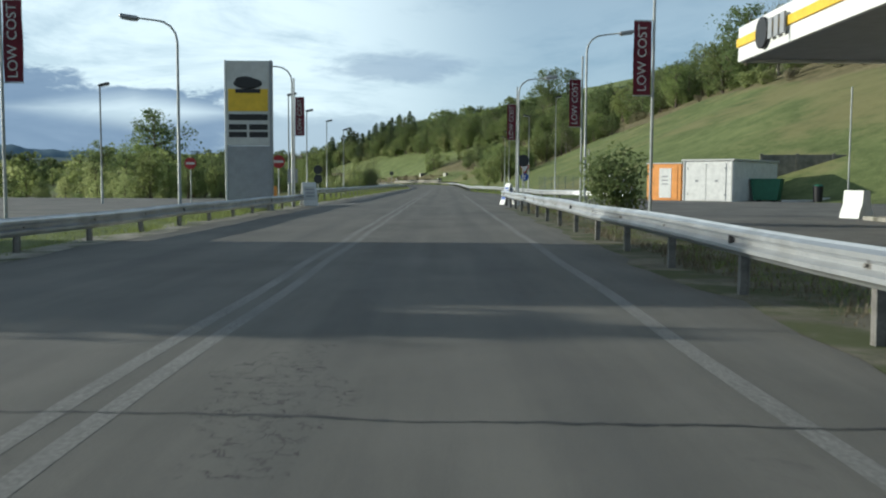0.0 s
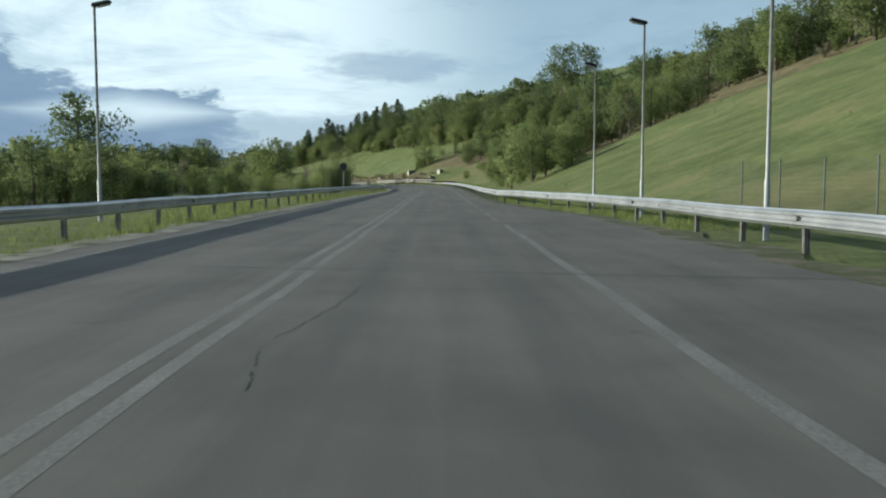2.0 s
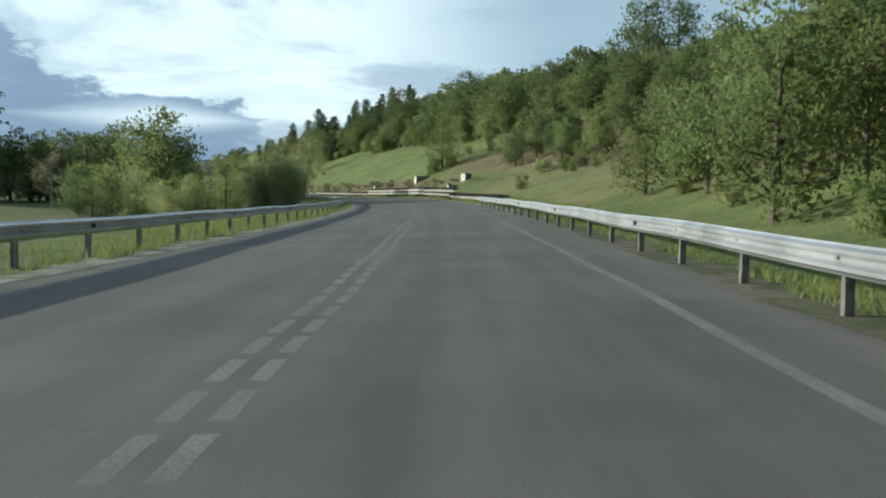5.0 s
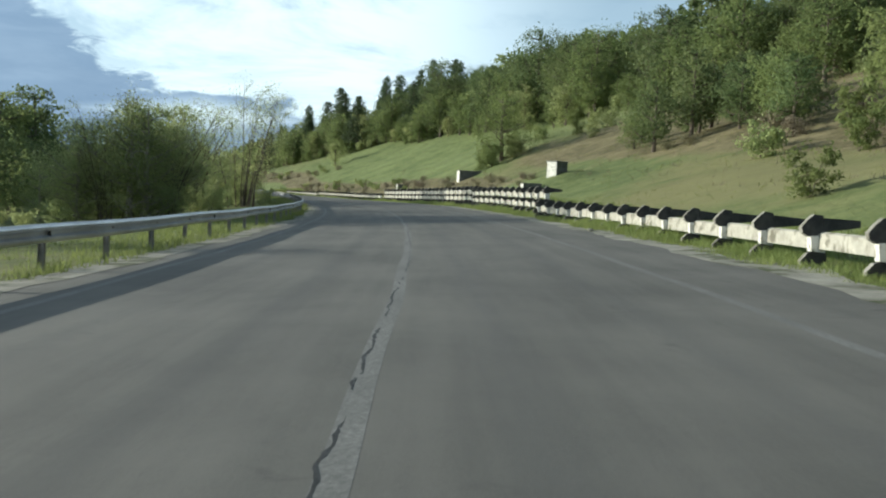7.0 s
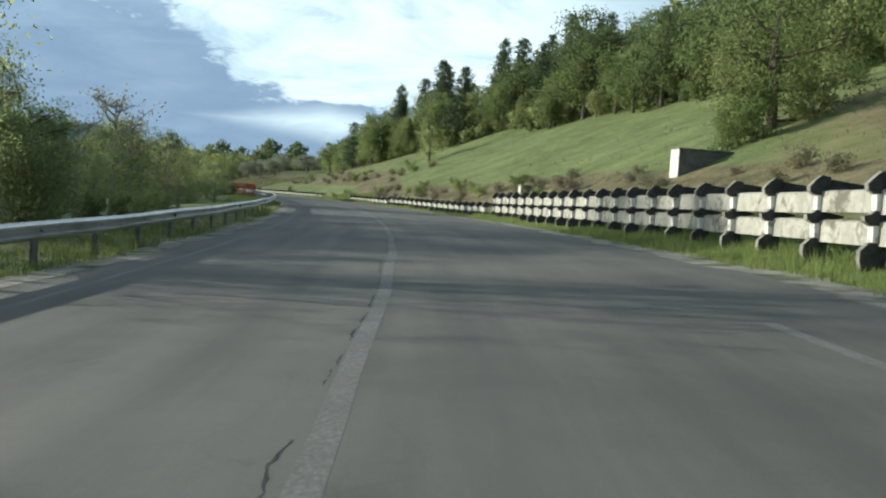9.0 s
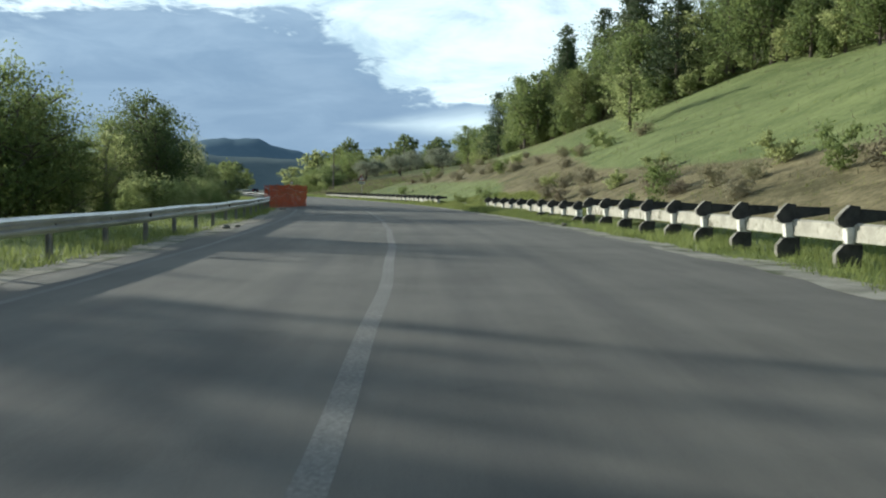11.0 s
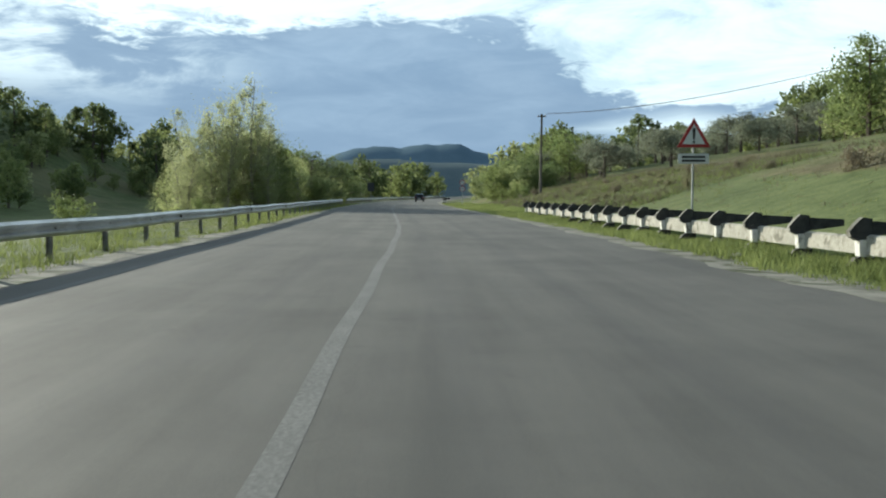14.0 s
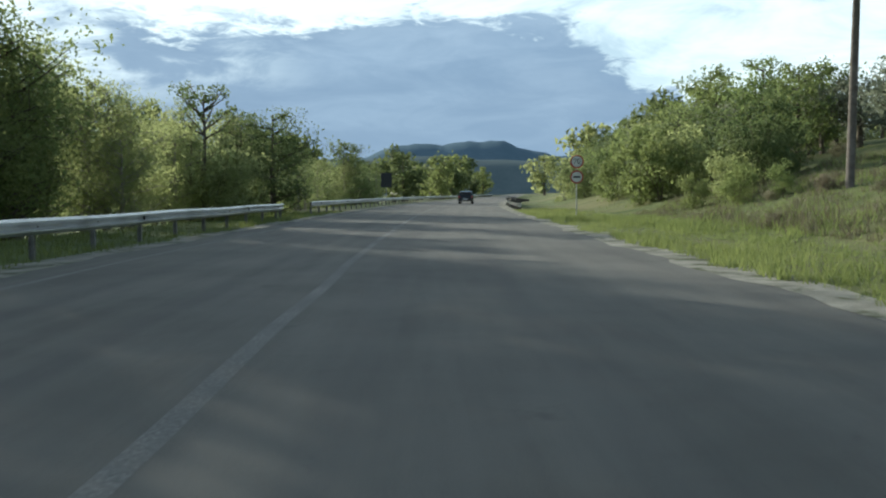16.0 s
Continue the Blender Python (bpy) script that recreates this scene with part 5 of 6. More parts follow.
        for cx in (d0 + 7, d1 - 3):
            for cy in (-half + 3, half - 3):
                part("column", box(bmesh.new(), cx - .18, cy - .18, -.3, cx + .18, cy + .18, z0 + .1, .02), WHITE, root)

    canopy(4, 26.5, 10.6, 24, 10.6)
    canopy(13.4, 21.5, -30, -15.2, -15.2)

    # forecourt paving, right and left
    tagged(new("forecourt", ribbon("forecourt", list(np.arange(-40, 67, 2.0)), 8.2, lambda s: 34 + 2 * math.sin(s * .2), 0.03, PAVING)), "worn asphalt forecourt of the filling station", "forecourt", kind="structure")
    tagged(new("forecourt", ribbon("forecourt", list(np.arange(-40, 60, 2.0)), -34, -9.5, 0.03, PAVING)), "worn asphalt forecourt of the filling station", "forecourt", kind="structure")
    tagged(new("forecourt", ribbon("forecourt", list(np.arange(50, 72, 1.0)), lambda s: 7.0, lambda s: float(np.interp(s, [50, 60, 72], [30, 16, 8])), 0.012, PAVING)), "worn asphalt exit lane of the filling station", "forecourt", kind="structure")

    # sheds, side by side at an angle to the road
    base = at(61.6, 15.9, -42)
    root = thing("cabinet", "orange metal cabinet with a white notice", "cabinet", base)
    part("body", box(bmesh.new(), 0, 0, -.2, 2.56, 1.6, 2.5, .03), ORANGE, root)
    part("roof", box(bmesh.new(), -.06, -.06, 2.5, 2.6, 1.66, 2.58, .01), CREAM, root)
    part("door", box(bmesh.new(), .25, -.03, .1, 2.3, .0, 2.35, .01), ORANGE, root)
    part("notice", box(bmesh.new(), .95, -.045, .2, 1.85, -.03, 2.2), WHITE, root, "white notice panel")
    for z in (1.1, 1.35, 1.6):
        part("notice_bar", box(bmesh.new(), 1.15, -.05, z, 1.6, -.045, z + .08), GREY, root)
    root = thing("container", "long white metal storage shed with double doors", "container", base @ Matrix.Translation((2.66, 0, 0)))
    part("body", box(bmesh.new(), 0, 0, -.2, 3.55, 7.2, 2.66, .03), WHITE, root)
    part("roof", box(bmesh.new(), -.08, -.1, 2.66, 3.65, 7.3, 2.78, .02), CREAM, root)
    for x in (.05, 3.4):
        part("corner_post", box(bmesh.new(), x, -.05, -.1, x + .1, 0, 2.66, .01), CREAM, root)
    for x in (.35, 1.72):
        door = part("door", box(bmesh.new(), x, -.035, .08, x + 1.33, 0, 2.5, .012), WHITE, root)
        part("handle", box(bmesh.new(), x + .6, -.07, 1.3, x + .78, -.035, 1.42), GREY, door)
        for z in (.4, 2.1):
            part("hinge", box(bmesh.new(), x + (0 if x < 1 else 1.25), -.05, z, x + (.08 if x < 1 else 1.33), -.035, z + .14), GREY, door)
    root = thing("skip", "dark green metal skip beside the white shed", "container", at(58.6, 23.0, -30))
    part("body", solid(bmesh.new(), [(-.75, .12), (.75, .12), (.95, 1.45), (-.95, 1.45)], 0, 1.3), GREEN, root)
    part("rim", box(bmesh.new(), -1.0, -.05, 1.45, 1.0, 1.35, 1.53, .02), GREEN, root)
    for x in (-.5, .5):
        part("foot", box(bmesh.new(), x - .1, .1, -.1, x + .1, 1.2, .12), BLACK, root)
    # the wall faces away from the sun, so its shade is in the colour
    root = thing("boundary_wall", "low grey boundary wall behind the forecourt", "wall", at(66.5, 25.5, -14))
    for k in range(7):
        part("wall_panel", box(bmesh.new(), 2.5 * k, 0, -.4, 2.5 * k + 2.48, .18, 2.0, .01), SHADE_CONCRETE, root)
        part("pillar", box(bmesh.new(), 2.5 * k - .12, -.04, -.4, 2.5 * k + .1, .22, 2.08, .01), SHADE_CONCRETE, root)
    root = thing("litter_bin", "dark green litter bin on the forecourt", "bin", at(56.5, 25.6))
    part("body", tube(bmesh.new(), [(0, 0, .03), (0, 0, .5), (0, 0, 1.05)], [.26, .29, .32], 14), BLACK, root)
    part("lid", tube(bmesh.new(), [(0, 0, 1.05), (0, 0, 1.16)], [.34, .2], 14), GREEN, root)
    post = thing("steel_post", "tall thin steel post on the forecourt", "post", at(54.0, 26.4))
    pole(post, 7.0, .05)
    for k in range(3):
        root = thing("kerb", "pale concrete kerb block on the forecourt", "kerb", at(57.5, 24.2 + 1.05 * k), "kerb blocks on the forecourt")
        part("kerb_stone", box(bmesh.new(), -.5, -.12, -.1, .5, .12, .16, .02), CREAM, root)
    root = thing("utility_cabinet", "pale grey utility cabinets on a plinth", "cabinet", at(67, 13.6))
    part("plinth", box(bmesh.new(), -.1, -.05, -.3, 2.5, .75, .12, .01), CONCRETE, root)
    part("body", box(bmesh.new(), .75, 0, .12, 1.8, .6, 1.85, .02), WHITE, root)
    part("body", box(bmesh.new(), .1, .05, .12, .75, .55, .95, .02), CREAM, root)
    part("door", box(bmesh.new(), .8, -.02, .2, 1.75, 0, 1.77, .006), WHITE, root)
    part("body", box(bmesh.new(), 2.05, .05, .12, 2.45, .45, 1.1, .02), GREY, root)
    # dispensers and kerb blocks
    for s, d in ((27.5, 16.3), (19.5, 16.3)):
        root = thing("fuel_dispenser", "white and yellow fuel dispenser on its island", "dispenser", at(s, d), "fuel dispensers")
        part("island", box(bmesh.new(), -.7, -1.6, -.1, .7, 1.6, .16, .03), CONCRETE, root)
        part("body", box(bmesh.new(), -.3, -.5, .16, .3, .5, 1.25, .03), YELLOW, root)
        part("head", box(bmesh.new(), -.28, -.45, 1.25, .28, .45, 1.95, .03), WHITE, root)
        part("display", box(bmesh.new(), -.2, -.465, 1.4, .2, -.45, 1.75), BLACK, root)
        part("hose", tube(bmesh.new(), [(-.3, -.3, 1.7), (-.45, -.32, 1.0), (-.4, -.3, .4), (-.33, -.3, .9)], .025, 6), BLACK, root)
    root = thing("traffic_block", "white plastic traffic block on the forecourt", "traffic block", at(30.6, 16.1, 25))
    part("body", solid(bmesh.new(), [(-.36, .03), (.36, .03), (.33, .2), (.2, .5), (.16, .98), (-.16, .98), (-.2, .5), (-.33, .2)], -.4, .4), WHITE, root)
    for x in (-.26, .26):
        part("foot", box(bmesh.new(), x - .06, -.38, -.03, x + .06, .38, .03), GREY, root)
    shrub = tree("bush", "dense dark bush with bare stems behind the guardrail", 77, 2.3, 1.15, .2, 7, 4, 3600, .13, LEAF_DARK, BARK, "bush", stems=7, trunk=.03, fluff=1.3, full=.5)
    shrub.matrix_basis = at(26.0, 6.9)

    # A-boards
    for s, d, turn in ((47.6, 5.35, -74), (43.8, -4.75, 25)):
        root = thing("a_board", "folding white advertising board on the verge", "sign", at(s, d, turn), "advertising boards")
        for k, tilt in ((-1, -.16), (1, .16)):
            leaf = part("leaf", box(bmesh.new(), -.36, -.018, 0, .36, .018, 1.2, .01), WHITE, root)
            leaf.matrix_basis = Matrix.Translation((0, k * .38, 0.0)) @ Matrix.Rotation(tilt * 2, 4, "X")
            part("poster", box(bmesh.new(), -.29, -.022, .28, .29, -.016, .98), BLUE if d > 0 else CREAM, leaf, "printed poster")
            for z in (.45, .62, .79):
                part("text_bar", box(bmesh.new(), -.22, -.028, z, .22, -.022, z + .07), CREAM if d > 0 else GREY, leaf)
    root = thing("board", "orange notice board leaning by the guardrail", "sign", at(43.2, -6.6, 20))
    part("panel", box(bmesh.new(), -.4, -.015, .25, .4, .015, .95, .01), ORANGE, root)
    for x in (-.32, .32):
        part("leg", box(bmesh.new(), x - .02, -.02, -.1, x + .02, .02, .3), GREY, root)

    # signs
    root = sign_post(69, 8.1, "red-rimmed give-way triangle above a blue arrow disc", 2.55)
    part("plate", solid(bmesh.new(), triangle(2.28, .82, False), 0.0, .012), RED, root)
    part("face", solid(bmesh.new(), triangle(2.28, .56, False), -.006, 0.0), PLATE, root)
    sign_disc(root, 1.6, "blue", .3)
    root = sign_post(48, 6.15, "round road sign seen from its dark back", 2.7)
    sign_disc(root, 2.36, "back", .32)
    for s, d in ((41.5, -5.8), (45, -10.9)):
        root = sign_post(s, d, "round red no-entry sign on a pole", 2.45)
        sign_disc(root, 2.1, "noentry", .3)
    root = sign_post(60, -6.6, "two stacked road signs seen from the back", 2.3)
    sign_disc(root, 1.98, "back", .3)
    sign_disc(root, 1.35, "back", .3)
    root = sign_post(46.5, -6.0, "blank grey rectangular road sign", 2.4)
    part("plate", box(bmesh.new(), -.26, 0, 1.1, .26, .015, 1.85, .004), GREY, root)
    root = sign_post(141, -6.5, "round road sign on a thin pole, its back dark", 2.9)
    sign_disc(root, 2.52, "back", .31)

    # kerb of the exit lane
    s_list = list(np.arange(56, 74, 1.0))
    root = thing("kerb", "pale concrete kerb along the exit lane", "kerb", kind="structure")
    for a, b in zip(s_list, s_list[1:]):
        p, q = (Vector((*map(float, on_road(s, float(np.interp(s, [56, 62, 80], [9.0, 7.7, 7.3])))), 0)) for s in (a, b - .015))
        way = (q - p).normalized()
        side = Vector((way.y, -way.x, 0)) * .09
        bm = bmesh.new()
        vs = [bm.verts.new(c + o + Vector((0, 0, z))) for c in (p, q) for o, z in ((-side, -.1), (side, -.1), (side, .14), (-side * .7, .14))]
        for k in range(4):
            j = (k + 1) % 4
            bm.faces.new((vs[k], vs[j], vs[4 + j], vs[4 + k]))
        bm.faces.new(vs[:4][::-1])
        bm.faces.new(vs[4:])
        bmesh.ops.recalc_face_normals(bm, faces=bm.faces)
        part("kerb_stone", bm, CONCRETE, root)

    # wire fence below the slope
    root = thing("mesh_fence", "dark green wire mesh fence with thin posts", "fence", at(0, 0))
    line = [(66, 22), (74, 17.5), (84, 14), (96, 12)]
    for (s0, d0), (s1, d1) in zip(line, line[1:]):
        n = 5
        for i in range(n):
            a, b = (spot(s0 + (s1 - s0) * (i + k) / n, d0 + (d1 - d0) * (i + k) / n) for k in (0, 1))
            a, b = (root.matrix_basis.inverted() @ Vector(p) for p in (a, b))
            part("post", tube(bmesh.new(), [a - Vector((0, 0, .2)), a + Vector((0, 0, 1.9))], .03, 6), TINY_STEEL, root)
            bm = bmesh.new()
            up = Vector((0, 0, 1))
            for k in range(13):
                tube(bm, [a + up * (.1 + .14 * k), b + up * (.1 + .14 * k)], .004, 3, False)
            for k in range(1, 22):
                p = a.lerp(b, k / 22)
                tube(bm, [p + up * .08, p + up * 1.8], .004, 3, False)
            part("wire_panel", bm, TINY_STEEL, root)


station()


# ------------------------------------------------------------------ along the bend
def headwall(s, d, width, depth, height, turn, label):
    root = thing("culvert_headwall", label, "headwall", at(s, d, turn), "concrete headwalls on the slope")
    # front coloured dark for its shade, left panel pale for the sun on it
    part("wall", box(bmesh.new(), 0, 0, -1.2, width, depth, height, .03), SHADE_CONCRETE, root)
    part("side_panel", box(bmesh.new(), -.04, -.02, -1.2, .0, depth - .02, height - .02, .01), WHITEWASH, root, "pale flaking side with sunlight in its white")
    part("cap", box(bmesh.new(), -.07, -.05, height, width + .04, depth + .04, height + .06, .01), CONCRETE, root)


headwall(323, 14.3, 2.9, .8, 1.35, 8, "long concrete headwall, shade-dark front and sun-pale end")
headwall(281, 12.2, 1.2, .9, .9, 34, "square concrete headwall with a flaking white side")
headwall(278.5, 9.3, 1.3, .5, .62, 8, "low concrete headwall, shade-dark front and sun-pale end")
headwall(345, 12.0, 1.6, .6, .8, 0, "small weathered concrete headwall in rough grass")


def net_fence():
    """Orange site netting on stakes where the guardrail is broken."""
    line = [(401, -5.6), (403, -5.2), (405.2, -4.5), (407.4, -3.8), (409.5, -3.2), (411, -4.3), (411.5, -6.2)]
    root = thing("net_fence", "sagging orange plastic site netting on stakes", "fence", at(401, -5.6))
    inv = root.matrix_basis.inverted()
    tops = []
    for i, (s, d) in enumerate(line):
        p = inv @ Vector(spot(s, d))
        lean = Vector((.06 * math.sin(i * 2.1), .08 * math.cos(i * 1.7), 1.5 + .07 * math.sin(i * 3)))
        part("stake", tube(bmesh.new(), [p - Vector((0, 0, .15)), p + lean], .02, 6), POST_STEEL, root)
        tops.append((p, p + lean))
    for i, ((a0, a1), (b0, b1)) in enumerate(zip(tops, tops[1:])):
        bm = bmesh.new()
        n = max(10, int((b0 - a0).length / .06))
        m = 24
        side = Vector(((b0 - a0).y, -(b0 - a0).x, 0)).normalized()

        def hang(u, v):
            p = a0.lerp(b0, u).lerp(a1.lerp(b1, u), v)
            return p + Vector((0, 0, -.07 * math.sin(math.pi * u) * v + .03)) + side * (.07 * math.sin(math.pi * u) * math.sin(v * 5 + i) + .022)

        grid = [[hang(j / n, .01 + .98 * k / m) for j in range(n + 1)] for k in range(m + 1)]
        w = .0165
        up = Vector((0, 0, 1))
        for k in range(m + 1):
            for j in range(n):
                p, q = grid[k][j], grid[k][j + 1]
                vs = [bm.verts.new(c) for c in (p - up * w, q - up * w, q + up * w, p + up * w)]
                bm.faces.new(vs)
        for j in range(n + 1):
            off = (b0 - a0).normalized() * w * .8
            for k in range(0, m, 2):
                p, q = grid[k][j], grid[min(k + 2, m)][j]
                vs = [bm.verts.new(c) for c in (p - off, p + off, q + off, q - off)]
                bm.faces.new(vs)
        part("netting", bm, NET, root)
        tape = [hang(u / 6, .5 + .07 * (i + u / 6) - .1 * math.sin(math.pi * u / 6)) - side * .05 for u in range(7)]
        part("tape", tube(bmesh.new(), tape, .022, 5), NET_TAPE, root, "pale plastic tape")
    for p, q in ((tops[4][0] + Vector((-.5, -.2, 0)), tops[4][1] + Vector((.1, 0, -.3))), (tops[2][0] + Vector((-.6, -.3, 0)), tops[2][1] - Vector((0, 0, .5)))):
        part("brace", tube(bmesh.new(), [p, q], .03, 6), NET, root)


net_fence()

root = sign_post(427, -5.5, "round site sign behind the guardrail, seen from its dark back", 1.1)
sign_disc(root, .82, "back", .33)
root = sign_post(441.5, -5.35, "triangular site sign behind the guardrail, seen from its dark back", 1.2)
part("plate", solid(bmesh.new(), triangle(.85, .82), 0, .012), DARK, root)
root = sign_post(462, 8.3, "red-rimmed warning triangle with a plate below", 3.1)
part("plate", solid(bmesh.new(), triangle(2.75, .92), 0, .012), RED, root)
part("face", solid(bmesh.new(), triangle(2.75, .62), -.006, 0), PLATE, root)
part("mark", solid(bmesh.new(), [(-.025, 2.7), (.025, 2.7), (.045, 3.0), (-.045, 3.0)], -.011, -.006), BLACK, root)
part("mark", disc(bmesh.new(), (0, -.009, 2.63), .035, .005, 12), BLACK, root)
part("plate", box(bmesh.new(), -.42, 0, 2.05, .42, .012, 2.32, .004), PLATE, root, "white plate with dark bars")
for z in (2.1, 2.2):
    part("text_bar", box(bmesh.new(), -.32, -.006, z, .32, 0, z + .06), BLACK, root)
root = sign_post(544, 8.2, "round speed limit sign above a second round sign", 3.05)
sign_disc(root, 2.72, "limit", .33)
sign_disc(root, 1.98, "end", .32)
root = sign_post(597, -6.4, "large rectangular road sign seen from its dark back", 3.5)
part("plate", box(bmesh.new(), -.6, 0, 1.9, .6, .02, 3.45, .005), DARK, root)


def power_line():
    root = thing("utility_pole", "weathered wooden utility pole with a crossbar", "utility pole", at(531, 15.6))
    part("pole", tube(bmesh.new(), [(0, 0, -.4), (.05, 0, 4.5), (.1, 0, 8.3)], [.15, .13, .1], 10), WOOD_POLE, root, smooth=True)
    part("crossbar", box(bmesh.new(), -.35, -.06, 8.0, .55, .06, 8.12, .01), WOOD_POLE, root)
    for x in (-.25, .45):
        part("insulator", tube(bmesh.new(), [(x, 0, 8.12), (x, 0, 8.2), (x, 0, 8.3)], [.03, .05, .02], 8), WHITE, root)
    far = thing("utility_pole", "weathered wooden utility pole among hillside trees", "utility pole", at(470, 47))
    part("pole", tube(bmesh.new(), [(0, 0, -.4), (0, 0, 5)], [.15, .1], 10), WOOD_POLE, far, smooth=True)
    a, b = root.matrix_basis @ Vector((.45, 0, 8.3)), far.matrix_basis @ Vector((0, 0, 5))
    wire = thing("power_line", "thin dark overhead wire sagging between poles", "wire")
    for k in range(2):
        pts = [a.lerp(b, u / 20) + Vector((.25 * k, 0, -6.2 * (u / 20) * (1 - u / 20) * 4 * .42 + .05 * k)) for u in range(21)]
        part("cable", tube(bmesh.new(), pts, .018, 5), BLACK, wire)


power_line()


def car(s, d):
    root = thing("car", "dark hatchback car in the lane ahead", "car", at(s, d))
    side = [(-1.95, .32), (-2.0, .75), (-1.9, .95), (-1.45, 1.42), (-.2, 1.48), (.55, 1.35), (1.05, .98), (1.85, .84), (2.0, .6), (1.95, .3)]
    bm = bmesh.new()
    loops = []
    for x, tuck in ((-.83, .12), (-.86, 0), (.86, 0), (.83, .12)):
        sign = -1 if x < 0 else 1
        loops.append([bm.verts.new((x - sign * (max(0, z - .9) * .35), y * (1 - tuck * .05), z)) for y, z in side])
    for a, b in zip(loops, loops[1:]):
        for k in range(len(side)):
            j = (k + 1) % len(side)
            bm.faces.new((a[k], a[j], b[j], b[k]))
    bm.faces.new(loops[0])
    bm.faces.new(loops[-1][::-1])
    bmesh.ops.recalc_face_normals(bm, faces=bm.faces)
    part("body", bm, CAR_BLACK, root)
    bm = bmesh.new()
    bm.faces.new([bm.verts.new(v) for v in ((-.68, -1.915, .98), (.68, -1.915, .98), (.56, -1.5, 1.4), (-.56, -1.5, 1.4))])
    bmesh.ops.solidify(bm, geom=bm.faces[:], thickness=.03)
    part("rear_window", bm, CAR_GLASS, root)
    for x in (-.72, .72):
        part("tail_light", box(bmesh.new(), x - .1, -2.02, .68, x + .1, -1.9, .92, .02), RED, root)
        for y in (-1.25, 1.25):
            wheel = part("wheel", disc(bmesh.new(), (0, 0, 0), .31, .2), RUBBER, root)
            wheel.matrix_basis = Matrix.Translation((x, y, .31)) @ Matrix.Rotation(radians(90), 4, "Z")
            part("rim", disc(bmesh.new(), (0, 0, 0), .19, .215), GREY, wheel)
    part("number_plate", box(bmesh.new(), -.26, -2.02, .5, .26, -1.98, .61), PLATE, root)
    part("bumper", box(bmesh.new(), -.84, -2.06, .3, .84, -1.9, .5, .04), CAR_BLACK, root)


car(606, 1.9)


# ------------------------------------------------------------------ the road's seams, wear and painted pole shadows
def seam(points, width, label="dark line across the asphalt, for seams and pole shadows"):
    """A thin uneven dark line on the road through (s, d) points."""
    verts, faces = [], []
    rnd = random.Random(repr(points[0]))
    fine = []
    for (s0, d0), (s1, d1) in zip(points, points[1:]):
        n = max(2, int(math.hypot(s1 - s0, d1 - d0) / .06))
        fine += [(s0 + (s1 - s0) * k / n, d0 + (d1 - d0) * k / n) for k in range(n)]
    fine.append(points[-1])
    wander = 0.0
    for i, (s, d) in enumerate(fine):
        a, b = fine[max(i - 1, 0)], fine[min(i + 1, len(fine) - 1)]
        t = math.hypot(b[0] - a[0], b[1] - a[1]) or 1
        ns, nd = -(b[1] - a[1]) / t, (b[0] - a[0]) / t
        wander = wander * .88 + rnd.uniform(-.016, .016)
        w = width * rnd.uniform(.25, 1.0)
        for k in (-.5, .5):
            x, y = on_road(s + ns * (wander + k * w), d + nd * (wander + k * w))
            verts.append((float(x), float(y), .0018 + float(bank(s, d))))
    whole, gap = "crack" not in label, -1.5 if "centre" in label else -.45
    faces = [(2 * i, 2 * i + 1, 2 * i + 3, 2 * i + 2) for i in range(len(fine) - 1) if whole or math.sin(i * .061 + fine[0][0]) + math.sin(i * .173) + .6 * math.sin(i * .41) > gap]
    tagged(new("road_seam", mesh_of("road_seam", verts, faces, SEAL)), label, "road seam", kind="structure")


# several of these cross lines draw the shadows of poles beside the station
for s, tilt in ((4.5, .3), (34.6, .3), (42.2, .4), (53.5, .7), (62.5, .2), (88, .55), (97, .4), (134, -.2), (139, .3), (206, .1)):
    seam([(s + tilt, -4.2), (s, 0), (s - tilt * .8, 4.4)], .055)
for s0, s1, d0, d1 in ((3.5, 6.5, .6, 1.2), (18.5, 24, .1, 1.1), (35, 38, .3, 1.5), (46, 51, -.2, .7), (49, 52, 3.2, 4.6), (113, 116, .5, 1.0), (127, 138, .5, 1.5), (395, 400, -3.4, -2.0)):
    steps = list(np.arange(s0, s1, .5)) + [s1]
    a = lambda s, d0=d0: d0 + .15 * math.sin(s * 2.1) + .1 * math.sin(s * 5.3)  # noqa: E731
    b = lambda s, d1=d1: d1 + .18 * math.sin(s * 1.7) + .1 * math.sin(s * 4.1)  # noqa: E731
    tagged(new("broken_asphalt", ribbon("broken_asphalt", steps, a, b, .0006, BROKEN_ASPHALT)), "patch of crazed broken asphalt", "road patch", kind="structure")
seam([(45, .4), (49, .55), (54, .3)], .014, "ragged crack along the asphalt")
seam([(67.5, .75), (69, .55), (71, .85), (74, 1.0)], .02, "ragged crack along the asphalt")
seam([(98.5, .55), (101, .8), (104, 1.0), (108, 1.1)], .016, "ragged crack along the asphalt")
seam([(82.5, 1.55), (88, 1.62)], .016, "ragged crack along the asphalt")
seam([(112, .75), (116, .6), (121, .85), (127, .5)], .028, "ragged crack along the asphalt")
seam([(s, .1 + .08 * min(max((s - 227) / 10, 0), 1) + .03 * math.sin(s * .3)) for s in range(203, 260, 4)], .04, "ragged crack beside the centre line")
seam([(s, 0 + .05 * math.sin(s * .5)) for s in range(263, 312, 4)], .026, "ragged crack along the worn line")
seam([(s, -.05 + .08 * math.sin(s * .5)) for s in range(376, 402, 4)], .04, "ragged crack beside the centre line")



